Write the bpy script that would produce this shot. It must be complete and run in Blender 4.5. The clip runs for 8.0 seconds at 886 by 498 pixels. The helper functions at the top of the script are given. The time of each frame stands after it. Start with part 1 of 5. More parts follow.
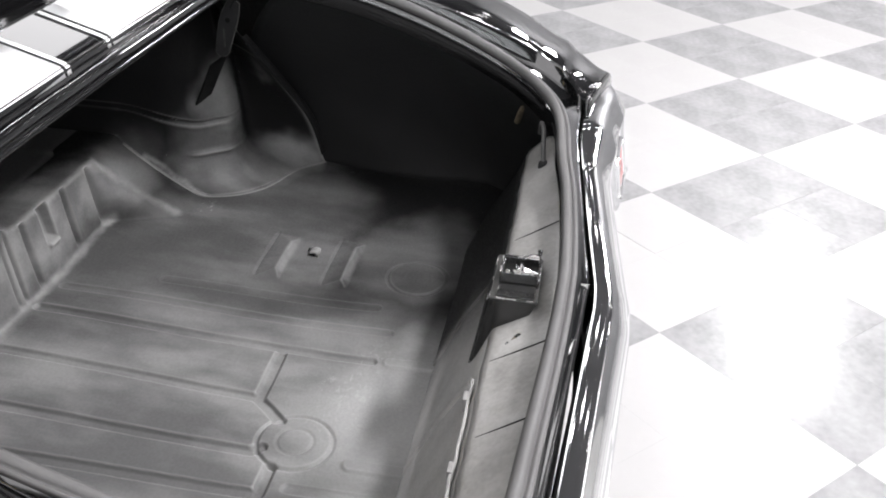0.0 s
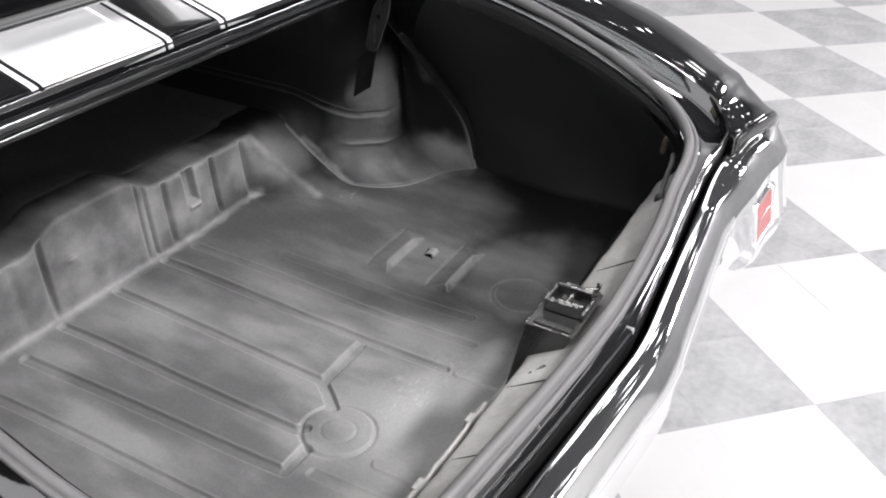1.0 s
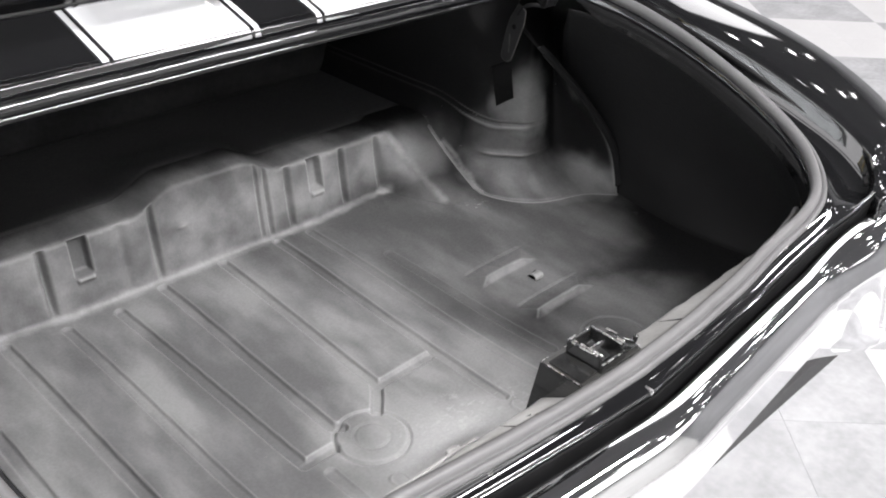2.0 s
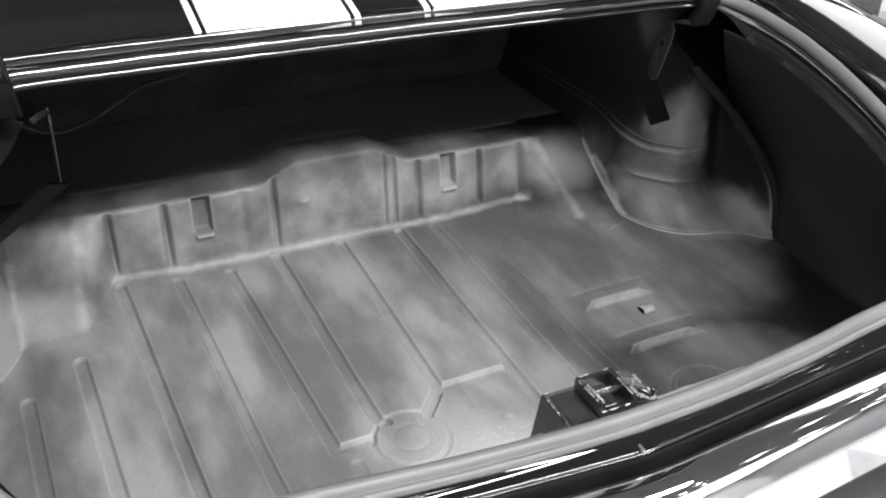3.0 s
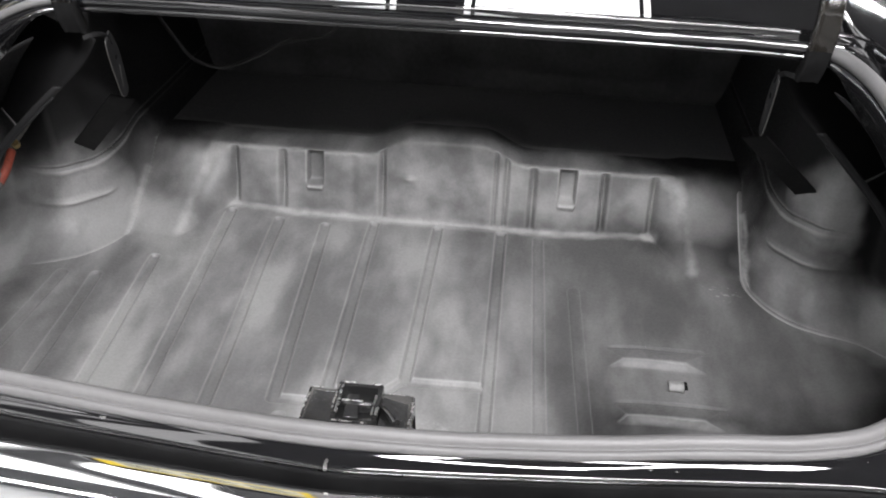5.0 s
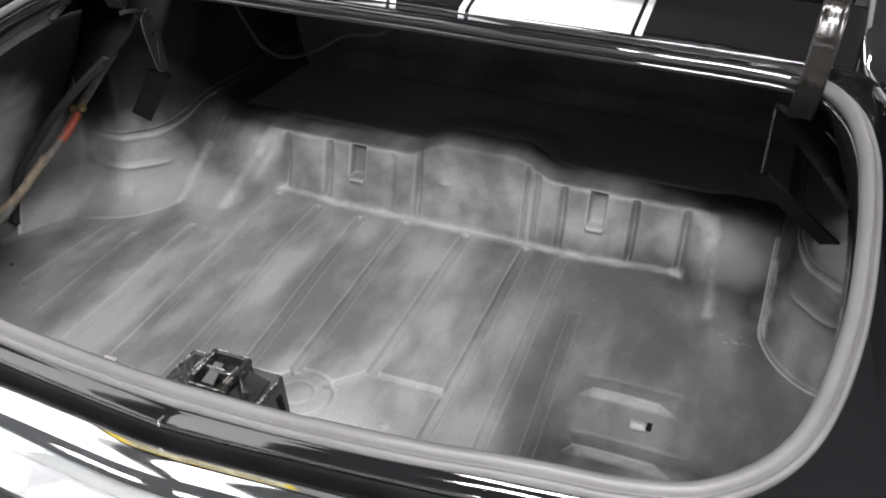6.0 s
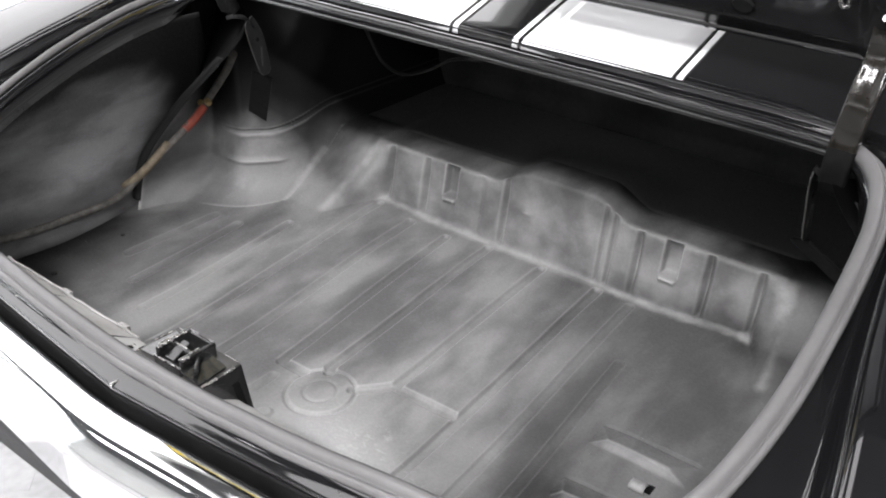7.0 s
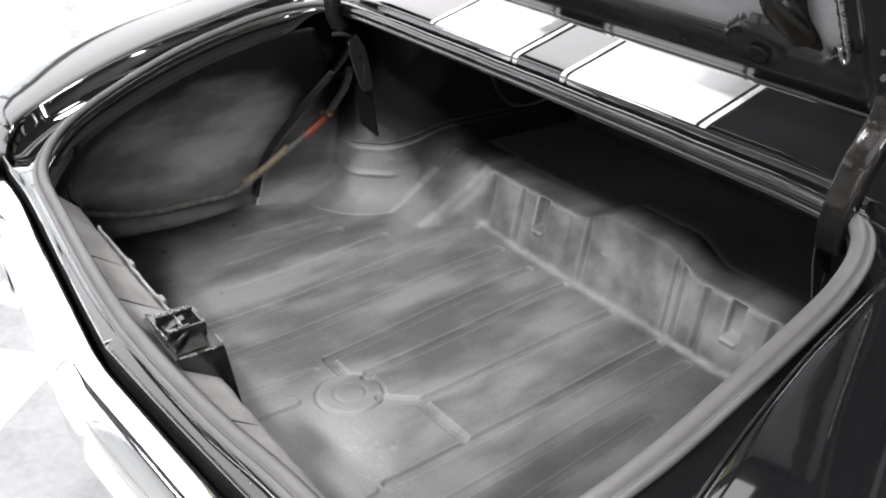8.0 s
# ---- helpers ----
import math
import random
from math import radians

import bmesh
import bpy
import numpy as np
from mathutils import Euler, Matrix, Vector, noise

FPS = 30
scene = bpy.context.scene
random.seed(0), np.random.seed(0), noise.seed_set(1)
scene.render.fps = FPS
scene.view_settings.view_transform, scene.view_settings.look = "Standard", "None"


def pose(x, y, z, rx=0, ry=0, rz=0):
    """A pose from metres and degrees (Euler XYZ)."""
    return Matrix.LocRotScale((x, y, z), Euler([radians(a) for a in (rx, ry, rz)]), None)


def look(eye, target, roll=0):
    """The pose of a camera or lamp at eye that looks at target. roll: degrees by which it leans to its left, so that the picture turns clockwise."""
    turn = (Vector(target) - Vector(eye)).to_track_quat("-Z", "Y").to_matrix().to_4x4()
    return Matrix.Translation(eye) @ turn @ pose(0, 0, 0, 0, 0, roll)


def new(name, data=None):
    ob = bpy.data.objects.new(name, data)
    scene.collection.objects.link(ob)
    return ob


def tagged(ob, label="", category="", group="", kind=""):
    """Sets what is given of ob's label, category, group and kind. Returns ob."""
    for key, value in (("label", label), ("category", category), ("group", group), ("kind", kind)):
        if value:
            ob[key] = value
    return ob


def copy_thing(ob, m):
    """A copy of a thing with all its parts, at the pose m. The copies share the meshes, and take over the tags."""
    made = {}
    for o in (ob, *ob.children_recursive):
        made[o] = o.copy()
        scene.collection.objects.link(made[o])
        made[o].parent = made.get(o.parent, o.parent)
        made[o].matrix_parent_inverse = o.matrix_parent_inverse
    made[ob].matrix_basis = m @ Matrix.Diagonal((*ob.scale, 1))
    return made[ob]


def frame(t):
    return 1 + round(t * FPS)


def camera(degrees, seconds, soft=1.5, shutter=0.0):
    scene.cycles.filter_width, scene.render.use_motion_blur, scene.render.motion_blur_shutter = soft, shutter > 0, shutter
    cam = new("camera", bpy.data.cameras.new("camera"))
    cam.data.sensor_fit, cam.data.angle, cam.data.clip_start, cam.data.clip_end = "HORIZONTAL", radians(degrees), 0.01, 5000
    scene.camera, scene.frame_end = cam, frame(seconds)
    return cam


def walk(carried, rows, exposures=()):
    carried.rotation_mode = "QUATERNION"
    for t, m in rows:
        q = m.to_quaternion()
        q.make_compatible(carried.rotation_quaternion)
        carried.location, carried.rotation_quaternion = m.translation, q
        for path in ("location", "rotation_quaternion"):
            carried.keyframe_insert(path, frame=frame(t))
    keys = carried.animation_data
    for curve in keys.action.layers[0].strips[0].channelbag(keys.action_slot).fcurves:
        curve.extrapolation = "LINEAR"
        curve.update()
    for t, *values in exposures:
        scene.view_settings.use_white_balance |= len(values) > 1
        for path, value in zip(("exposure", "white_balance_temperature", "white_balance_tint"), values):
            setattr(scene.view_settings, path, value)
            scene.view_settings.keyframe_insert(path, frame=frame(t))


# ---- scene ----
# ---- camera ----
cam = camera(50.4, 8.0, soft=2.0)
PATH = [
    (0, (-1.178, -0.954, 1.474), (0.529, -0.714, 0.459), 2.8),
    (0.5, (-1.123, -1.099, 1.47), (0.52, -0.58, 0.456), 2.7),
    (1, (-1.058, -1.235, 1.472), (0.484, -0.466, 0.457), 2.7),
    (1.5, (-0.956, -1.347, 1.47), (0.451, -0.351, 0.456), 2.7),
    (3, (-0.567, -1.59, 1.464), (0.215, -0.067, 0.43), 2.4),
    (3.5, (-0.409, -1.635, 1.462), (0.108, -0.005, 0.425), 2.5),
    (4, (-0.225, -1.688, 1.463), (0.046, -0.004, 0.419), 2.4),
    (4.5, (-0.025, -1.724, 1.469), (0.022, -0.021, 0.421), 2.1),
    (6, (0.56, -1.635, 1.449), (-0.045, -0.025, 0.427), 1.9),
    (6.5, (0.711, -1.574, 1.45), (-0.124, -0.061, 0.443), 1.9),
    (7, (0.851, -1.485, 1.455), (-0.197, -0.094, 0.472), 1.8),
    (7.5, (0.984, -1.384, 1.457), (-0.264, -0.147, 0.502), 1.8),
    (8, (1.108, -1.273, 1.458), (-0.311, -0.214, 0.528), 1.9),
]
walk(cam, [(t, look(eye, target, roll)) for t, eye, target, roll in PATH], exposures=[(0.0, 0.02), (0.75, 0.08), (1.5, 0.24), (3.0, 0.32), (4.5, 0.30), (6.5, 0.27), (8.0, 0.15)])

# ---- light ----
world = bpy.data.worlds.new("showroom_air")
scene.world = world
world.use_nodes = True
world.node_tree.nodes["Background"].inputs[0].default_value = (0.9, 0.95, 1.0, 1)
world.node_tree.nodes["Background"].inputs[1].default_value = 0.02

CEIL = 4.4
# the row of fittings just behind the car is the bright one
# the unseen pair at y 5.5 is powered up to whiten the deck stripes
LAMPS = [(2.0, -3.8, 270.0, 2.4), (7.6, -3.4, 230.0, 1.6), (0.3, -3.1, 215.0, 1.2), (1.0, -7.4, 40.0, 2.4), (-1.7, -7.4, 40.0, 2.4), (-5.5, -7.4, 40.0, 2.4),
         (2.5, 5.5, 190.0, 2.4), (-2.2, 5.5, 190.0, 2.4), (7.0, 4.0, 110.0, 2.4), (7.0, 6.2, 110.0, 2.4)]


def tube_light(x, y, power, length):
    data = bpy.data.lights.new("tube_light", "AREA")
    data.shape, data.size, data.size_y, data.energy = "RECTANGLE", length, 0.42, power
    data.color = (0.995, 0.975, 0.995)
    ob = new("tube_light", data)
    ob.matrix_world = pose(x, y, CEIL - 0.17)
    return ob


for lx, ly, watts, long in LAMPS:
    tube_light(lx, ly, watts, long)


# unseen luminous ceiling panels, added to whiten reflections: a large one over the window side, smaller ones over the
# far bay and the back row
PANELS = [(-5.7, 0.2, 6.2, 10.8, 575.0), (-1.75, -1.9, 0.7, 5.6, 36.0), (5.7, 1.7, 3.8, 2.8, 110.0), (5.6, -8.2, 6.0, 2.4, 140.0)]
for px_, py_, wide, deep_, watts in PANELS:
    data = bpy.data.lights.new("panel_light", "AREA")
    data.color = (0.995, 0.98, 1.0)
    data.shape, data.size, data.size_y, data.energy = "RECTANGLE", wide, deep_, watts
    new("panel_light", data).matrix_world = pose(px_, py_, CEIL - 0.06)


# ---- materials ----
def material(name, base, rough=0.5, metal=0.0, vary=0.15, scale=6.0, fine=80.0, bump=0.0, coat=0.0, tone=None, rough_vary=0.1, bump_scale=None,
             spec=0.5, contrast=0.3):
    m = bpy.data.materials.new(name)
    m.use_nodes = True
    nt = m.node_tree
    b = nt.nodes["Principled BSDF"]
    link = nt.links.new
    co = nt.nodes.new("ShaderNodeTexCoord")
    big = nt.nodes.new("ShaderNodeTexNoise")
    big.inputs["Scale"].default_value, big.inputs["Detail"].default_value = scale, 5.0
    small = nt.nodes.new("ShaderNodeTexNoise")
    small.inputs["Scale"].default_value, small.inputs["Detail"].default_value = fine, 4.0
    link(co.outputs["Object"], big.inputs["Vector"])
    link(co.outputs["Object"], small.inputs["Vector"])
    mixed = nt.nodes.new("ShaderNodeMix")
    mixed.inputs["Factor"].default_value = 0.3
    link(big.outputs["Fac"], mixed.inputs["A"])
    link(small.outputs["Fac"], mixed.inputs["B"])
    ramp = nt.nodes.new("ShaderNodeValToRGB")
    ramp.color_ramp.elements[0].position, ramp.color_ramp.elements[1].position = 0.5 - contrast / 2, 0.5 + contrast / 2
    dark = tone or tuple(c * (1 - vary) for c in base)
    light = base if tone else tuple(min(1, c * (1 + vary)) for c in base)
    ramp.color_ramp.elements[0].color = (*dark, 1)
    ramp.color_ramp.elements[1].color = (*light, 1)
    link(mixed.outputs["Result"], ramp.inputs["Fac"])
    link(ramp.outputs["Color"], b.inputs["Base Color"])
    rr = nt.nodes.new("ShaderNodeMapRange")
    rr.inputs["To Min"].default_value, rr.inputs["To Max"].default_value = max(0.0, rough - rough_vary), min(1.0, rough + rough_vary)
    link(small.outputs["Fac"], rr.inputs["Value"])
    link(rr.outputs["Result"], b.inputs["Roughness"])
    b.inputs["Metallic"].default_value = metal
    b.inputs["Coat Weight"].default_value, b.inputs["Coat Roughness"].default_value = coat, 0.03
    b.inputs["Specular IOR Level"].default_value = spec
    if bump:
        bn = nt.nodes.new("ShaderNodeBump")
        bn.inputs["Strength"].default_value, bn.inputs["Distance"].default_value = 0.6, bump
        src = small
        if bump_scale:
            src = nt.nodes.new("ShaderNodeTexNoise")
            src.inputs["Scale"].default_value, src.inputs["Detail"].default_value = bump_scale, 3.0
            link(co.outputs["Object"], src.inputs["Vector"])
        link(src.outputs["Fac"], bn.inputs["Height"])
        link(bn.outputs["Normal"], b.inputs["Normal"])
    return m


def fogged(name, spots, light, mid, under, second=(), dust_and_sheen=(), scuffed=()):
    """Satin black paint with grey spray fog: each spot (centre, radii, density) is one pass of the spray gun, save
    where light is painted in.
    """
    m = bpy.data.materials.new(name)
    m.use_nodes = True
    nt = m.node_tree
    b = nt.nodes["Principled BSDF"]
    link = nt.links.new

    def noise(src, scale, detail):
        n = nt.nodes.new("ShaderNodeTexNoise")
        n.inputs["Scale"].default_value, n.inputs["Detail"].default_value = scale, detail
        link(src, n.inputs["Vector"])
        return n

    def spread(src, a, b_, c, d):
        r = nt.nodes.new("ShaderNodeMapRange")
        r.interpolation_type = "SMOOTHSTEP"
        for k, v_ in zip(("From Min", "From Max", "To Min", "To Max"), (a, b_, c, d)):
            r.inputs[k].default_value = v_
        link(src, r.inputs["Value"])
        return r.outputs["Result"]

    def blend(fac, a, b_):
        x = nt.nodes.new("ShaderNodeMix")
        x.data_type = "RGBA"
        link(fac, x.inputs["Factor"])
        for sock, val in ((x.inputs[6], a), (x.inputs[7], b_)):
            if isinstance(val, tuple):
                sock.default_value = (*val, 1)
            else:
                link(val, sock)
        return x.outputs[2]

    def vec(op, a, b_):
        n = nt.nodes.new("ShaderNodeVectorMath")
        n.operation = op
        link(a, n.inputs[0])
        if isinstance(b_, tuple):
            n.inputs[1].default_value = b_
        else:
            link(b_, n.inputs[1])
        return n

    co = nt.nodes.new("ShaderNodeTexCoord").outputs["Object"]
    ragged = noise(co, 5.5, 3.0)
    moved = vec("MULTIPLY_ADD", ragged.outputs["Color"], (0.20, 0.20, 0.14))
    link(co, moved.inputs[2])
    moved = vec("SUBTRACT", moved.outputs[0], (0.10, 0.10, 0.07)).outputs[0]
    fog = None
    for c, r, strength in spots:
        d = vec("SUBTRACT", moved, c).outputs[0]
        d = vec("MULTIPLY", d, tuple(1 / k for k in r))
        ln = nt.nodes.new("ShaderNodeVectorMath")
        ln.operation = "LENGTH"
        link(d.outputs[0], ln.inputs[0])
        f = spread(ln.outputs["Value"], 0.55, 1.15, strength, 0.0)
        if fog is None:
            fog = f
        else:
            mx = nt.nodes.new("ShaderNodeMath")
            mx.operation = "SMOOTH_MAX"
            mx.inputs[2].default_value = 0.03
            link(fog, mx.inputs[0])
            link(f, mx.inputs[1])
            fog = mx.outputs[0]
    along = vec("MULTIPLY", co, (1.0, 0.42, 1.0)).outputs[0]
    cloud = noise(along, 10.0, 4.0)
    grey = blend(spread(cloud.outputs["Fac"], 0.34, 0.66, 0.0, 1.0), mid, light)
    grain = noise(co, 210, 3.0)
    col = blend(fog, under, grey)
    for c, r, strength, tone in second:
        d = vec("MULTIPLY", vec("SUBTRACT", moved, c).outputs[0], tuple(1 / k for k in r))
        ln = nt.nodes.new("ShaderNodeVectorMath")
        ln.operation = "LENGTH"
        link(d.outputs[0], ln.inputs[0])
        col = blend(spread(ln.outputs["Value"], 0.35, 1.15, strength, 0.0), col, tone)
    if dust_and_sheen:
        wander = vec("MULTIPLY_ADD", noise(co, 34, 3.0).outputs["Color"], (0.016, 0.016, 0.016))
        link(co, wander.inputs[2])
        wander = vec("SUBTRACT", wander.outputs[0], (0.008, 0.008, 0.008)).outputs[0]
        patchy = spread(noise(co, 16, 2.0).outputs["Fac"], 0.32, 0.62, 0.5, 1.0)
    for a, b_, r, strength in dust_and_sheen:
        run = tuple(q - p for p, q in zip(a, b_))
        size = sum(k * k for k in run)
        rel = vec("SUBTRACT", wander, a).outputs[0]
        dot = vec("DOT_PRODUCT", rel, tuple(k / size for k in run)).outputs["Value"]
        cl = nt.nodes.new("ShaderNodeClamp")
        link(dot, cl.inputs[0])
        sc = nt.nodes.new("ShaderNodeVectorMath")
        sc.operation = "SCALE"
        sc.inputs[0].default_value = run
        link(cl.outputs[0], sc.inputs["Scale"])
        ln = nt.nodes.new("ShaderNodeVectorMath")
        ln.operation = "DISTANCE"
        link(rel, ln.inputs[0])
        link(sc.outputs[0], ln.inputs[1])
        mu = nt.nodes.new("ShaderNodeMath")
        mu.operation = "MULTIPLY"
        link(spread(ln.outputs["Value"], 0.0, r, strength, 0.0), mu.inputs[0])
        link(patchy, mu.inputs[1])
        col = blend(mu.outputs[0], col, (0.42, 0.42, 0.415))
    for c, r, strength in scuffed:
        d = vec("MULTIPLY", vec("SUBTRACT", moved, c).outputs[0], tuple(1 / k for k in r))
        ln = nt.nodes.new("ShaderNodeVectorMath")
        ln.operation = "LENGTH"
        link(d.outputs[0], ln.inputs[0])
        streak = noise(vec("MULTIPLY", co, (0.55, 1.0, 1.0)).outputs[0], 150, 4.0)
        mu = nt.nodes.new("ShaderNodeMath")
        mu.operation = "MULTIPLY"
        link(spread(streak.outputs["Fac"], 0.56, 0.68, 0.0, strength), mu.inputs[0])
        link(spread(ln.outputs["Value"], 0.3, 1.0, 1.0, 0.0), mu.inputs[1])
        col = blend(mu.outputs[0], col, (0.45, 0.45, 0.445))
    gr = blend(spread(grain.outputs["Fac"], 0.35, 0.65, 0.0, 0.16), (1.0, 1.0, 1.0), (0.55, 0.55, 0.55))
    mul = nt.nodes.new("ShaderNodeMix")
    mul.data_type, mul.blend_type = "RGBA", "MULTIPLY"
    mul.inputs["Factor"].default_value = 1.0
    link(col, mul.inputs[6])
    link(gr, mul.inputs[7])
    link(mul.outputs[2], b.inputs["Base Color"])
    link(spread(grain.outputs["Fac"], 0.3, 0.7, 0.42, 0.58), b.inputs["Roughness"])
    # the bare black is duller than the dry spray over it
    link(spread(fog, 0.0, 0.7, 0.10, 0.34), b.inputs["Specular IOR Level"])
    bn = nt.nodes.new("ShaderNodeBump")
    bn.inputs["Strength"].default_value, bn.inputs["Distance"].default_value = 0.5, 0.0009
    link(noise(co, 260, 3.0).outputs["Fac"], bn.inputs["Height"])
    link(bn.outputs["Normal"], b.inputs["Normal"])
    return m


PAN = fogged("trunk_pan_paint", [
    ((-0.21, -0.42, 0.50), (0.60, 0.62, 0.34), 1.0), ((0.25, -0.20, 0.52), (0.34, 0.36, 0.26), 0.6), ((0.0, -0.74, 0.46), (0.30, 0.20, 0.20), 1.15),
    ((0.52, -0.34, 0.47), (0.30, 0.25, 0.16), 0.60), ((0.0, 0.0, 0.57), (0.66, 0.14, 0.14), 0.95), ((0.745, -0.27, 0.51), (0.10, 0.11, 0.11), 0.95), ((0.50, -0.68, 0.46), (0.21, 0.16, 0.12), 0.45), ((0.735, -0.18, 0.67), (0.07, 0.09, 0.10), 0.9), ((0.66, -0.19, 0.55), (0.12, 0.15, 0.14), 0.72),
    ((-0.66, -0.22, 0.52), (0.20, 0.22, 0.15), 0.8), ((-0.80, -0.30, 0.56), (0.13, 0.16, 0.20), 0.75)],
    (0.255, 0.255, 0.253), (0.120, 0.120, 0.120), (0.011, 0.011, 0.0113),
    # the first spot paints the rear floor's sheen into the colour
    [((-0.02, -0.72, 0.46), (0.26, 0.17, 0.14), 0.75, (0.40, 0.40, 0.395)), ((-0.55, -0.12, 0.50), (0.07, 0.09, 0.08), 0.45, (0.33, 0.33, 0.325)), ((-0.50, -0.02, 0.56), (0.05, 0.06, 0.06), 0.35, (0.36, 0.36, 0.355))],
    # the two louvre lines paint in the sheen of their sloped faces
    [((-0.44, -0.006, 0.470), (0.445, -0.006, 0.470), 0.017, 0.5), ((0.375, -0.405, 0.458), (0.470, -0.405, 0.458), 0.015, 0.15), ((0.382, -0.541, 0.456), (0.492, -0.541, 0.456), 0.015, 0.15), ((-0.475, 0.026, 0.606), (-0.16, 0.026, 0.608), 0.013, 0.45), ((0.17, 0.026, 0.608), (0.475, 0.026, 0.606), 0.013, 0.45)]
    + [((k * 0.488, 0.030, 0.598), (k * 0.513, -0.130, 0.482), 0.018, 0.36) for k in (-1, 1)]
    + [((k * a[0], a[1], a[2]), (k * b[0], b[1], b[2]), 0.024, 0.5) for k in (-1, 1) for a, b in (((0.440, 0.022, 0.604), (0.482, 0.018, 0.590)), ((0.482, 0.018, 0.590), (0.490, 0.004, 0.550)), ((0.490, 0.004, 0.550), (0.470, -0.008, 0.492)), ((0.470, -0.008, 0.492), (0.436, -0.006, 0.474)))]
    + [((k * 0.611, -0.02, 0.560), (k * 0.613, -0.15, 0.476), 0.012, 0.35) for k in (-1, 1)],
    [((0.03, -0.64, 0.44), (0.20, 0.10, 0.10), 0.35), ((0.55, -0.18, 0.48), (0.05, 0.04, 0.06), 0.6)])
SHELF = fogged("shelf_paint", [((0.0, 0.02, 0.60), (0.62, 0.13, 0.12), 0.7)], (0.16, 0.16, 0.16), (0.10, 0.10, 0.10), (0.088, 0.088, 0.0885))
# paler than primer: the brightness of the lit wall is put into its colour
REAR_WALL_LIT = fogged("rear_wall_lit_paint", [((-0.16, -0.80, 0.52), (0.34, 0.30, 0.30), 1.0)], (0.50, 0.495, 0.485), (0.38, 0.375, 0.37), (0.03, 0.03, 0.0305))
SHADE = material("dead_black", (0.007, 0.007, 0.0072), 0.6, vary=0.4, scale=12, fine=90, spec=0.12)
BRACKET = material("satin_grey_black", (0.013, 0.013, 0.0135), 0.45, vary=0.4, scale=18, fine=110, spec=0.4)
WALL_PAINT = material("satin_overspray_paint", (0.018, 0.018, 0.0185), 0.6, vary=0.5, scale=5, fine=120, bump=0.001, tone=(0.010, 0.010, 0.0105), contrast=0.35, spec=0.25)
# dull near-black: the shade in gaps, slots and holes put into a colour
VOID = material("gap_black", (0.010, 0.010, 0.0102), 0.9, vary=0.4, scale=9, fine=90, spec=0.05)
CAVITY = material("dull_black_primer", (0.072, 0.072, 0.0725), 0.75, vary=0.4, scale=7, fine=90, spec=0.3)
PRIMER = material("tail_panel_primer", (0.50, 0.495, 0.485), 0.40, vary=0.3, scale=12, fine=120, bump=0.0012, tone=(0.25, 0.243, 0.23), contrast=0.36, spec=0.7)
WORNPRIMER = material("worn_primer", (0.40, 0.395, 0.385), 0.5, vary=0.3, scale=20, fine=140, tone=(0.20, 0.195, 0.19), contrast=0.4)
GLOSS = material("black_gloss_paint", (0.006, 0.006, 0.0065), 0.06, vary=0.2, scale=3, fine=60, coat=1.0, rough_vary=0.03)
DARK = material("flat_black_metal", (0.008, 0.008, 0.0085), 0.6, vary=0.4, scale=8, fine=90)
OVERSPRAY = fogged("black_paint_with_grey_fog", [((-0.90, -0.47, 0.70), (0.25, 0.22, 0.16), 1.0), ((-0.90, -0.66, 0.66), (0.25, 0.22, 0.16), 0.9), ((-0.88, -0.50, 0.54), (0.2, 0.34, 0.10), 0.6)],
                   (0.36, 0.36, 0.363), (0.15, 0.15, 0.151), (0.022, 0.022, 0.0224))
WHITE = material("white_stripe_paint", (0.90, 0.90, 0.905), 0.12, vary=0.02, scale=5, fine=90, coat=0.8, rough_vary=0.04)
CHROME = material("bumper_chrome", (0.88, 0.88, 0.885), 0.05, metal=1.0, vary=0.03, scale=8, fine=70, rough_vary=0.03)
RUBBER = material("grey_weatherstrip_rubber", (0.122, 0.120, 0.120), 0.5, vary=0.15, scale=14, fine=140, tone=(0.096, 0.094, 0.094), rough_vary=0.06, spec=0.6)
BLACK_RUBBER = material("black_rubber", (0.015, 0.015, 0.015), 0.55, vary=0.3, scale=20, fine=140)
STEEL = material("worn_bright_steel", (0.55, 0.54, 0.53), 0.28, metal=1.0, vary=0.2, scale=30, fine=200, rough_vary=0.15)
LATCH = material("latch_black_enamel", (0.014, 0.014, 0.014), 0.13, vary=0.5, scale=40, fine=200, rough_vary=0.1, bump=0.001, coat=0.6)
RED_LENS = material("red_lamp_lens", (0.34, 0.085, 0.085), 0.38, vary=0.2, scale=20, fine=180, coat=0.15)
LOOM = material("cloth_loom", (0.10, 0.095, 0.087), 0.75, vary=0.5, scale=60, fine=300, bump=0.001)
TAN = material("tan_loom_tape", (0.16, 0.13, 0.09), 0.7, vary=0.4, scale=60, fine=260, bump=0.0008)
RED_WIRE = material("red_wire_sleeve", (0.24, 0.05, 0.03), 0.5, vary=0.3, scale=60, fine=260)
BRASS = material("brass_connector", (0.35, 0.26, 0.12), 0.45, metal=0.6, vary=0.4, scale=60, fine=260)
DECAL_PALE = material("decal_paper", (0.62, 0.60, 0.45), 0.4, vary=0.1, scale=20, fine=120)
DECAL_YELLOW = material("decal_yellow", (0.75, 0.55, 0.03), 0.35, vary=0.1, scale=20, fine=120)
GREEN = material("green_plug", (0.05, 0.12, 0.03), 0.5, vary=0.3, scale=60, fine=200)
LIDSKIN = material("lid_skin_underside", (0.27, 0.27, 0.275), 0.35, vary=0.2, scale=5, fine=80, rough_vary=0.1)
LIDBLACK = material("lid_frame_black", (0.008, 0.008, 0.0085), 0.14, vary=0.3, scale=6, fine=80, rough_vary=0.04, spec=0.18)
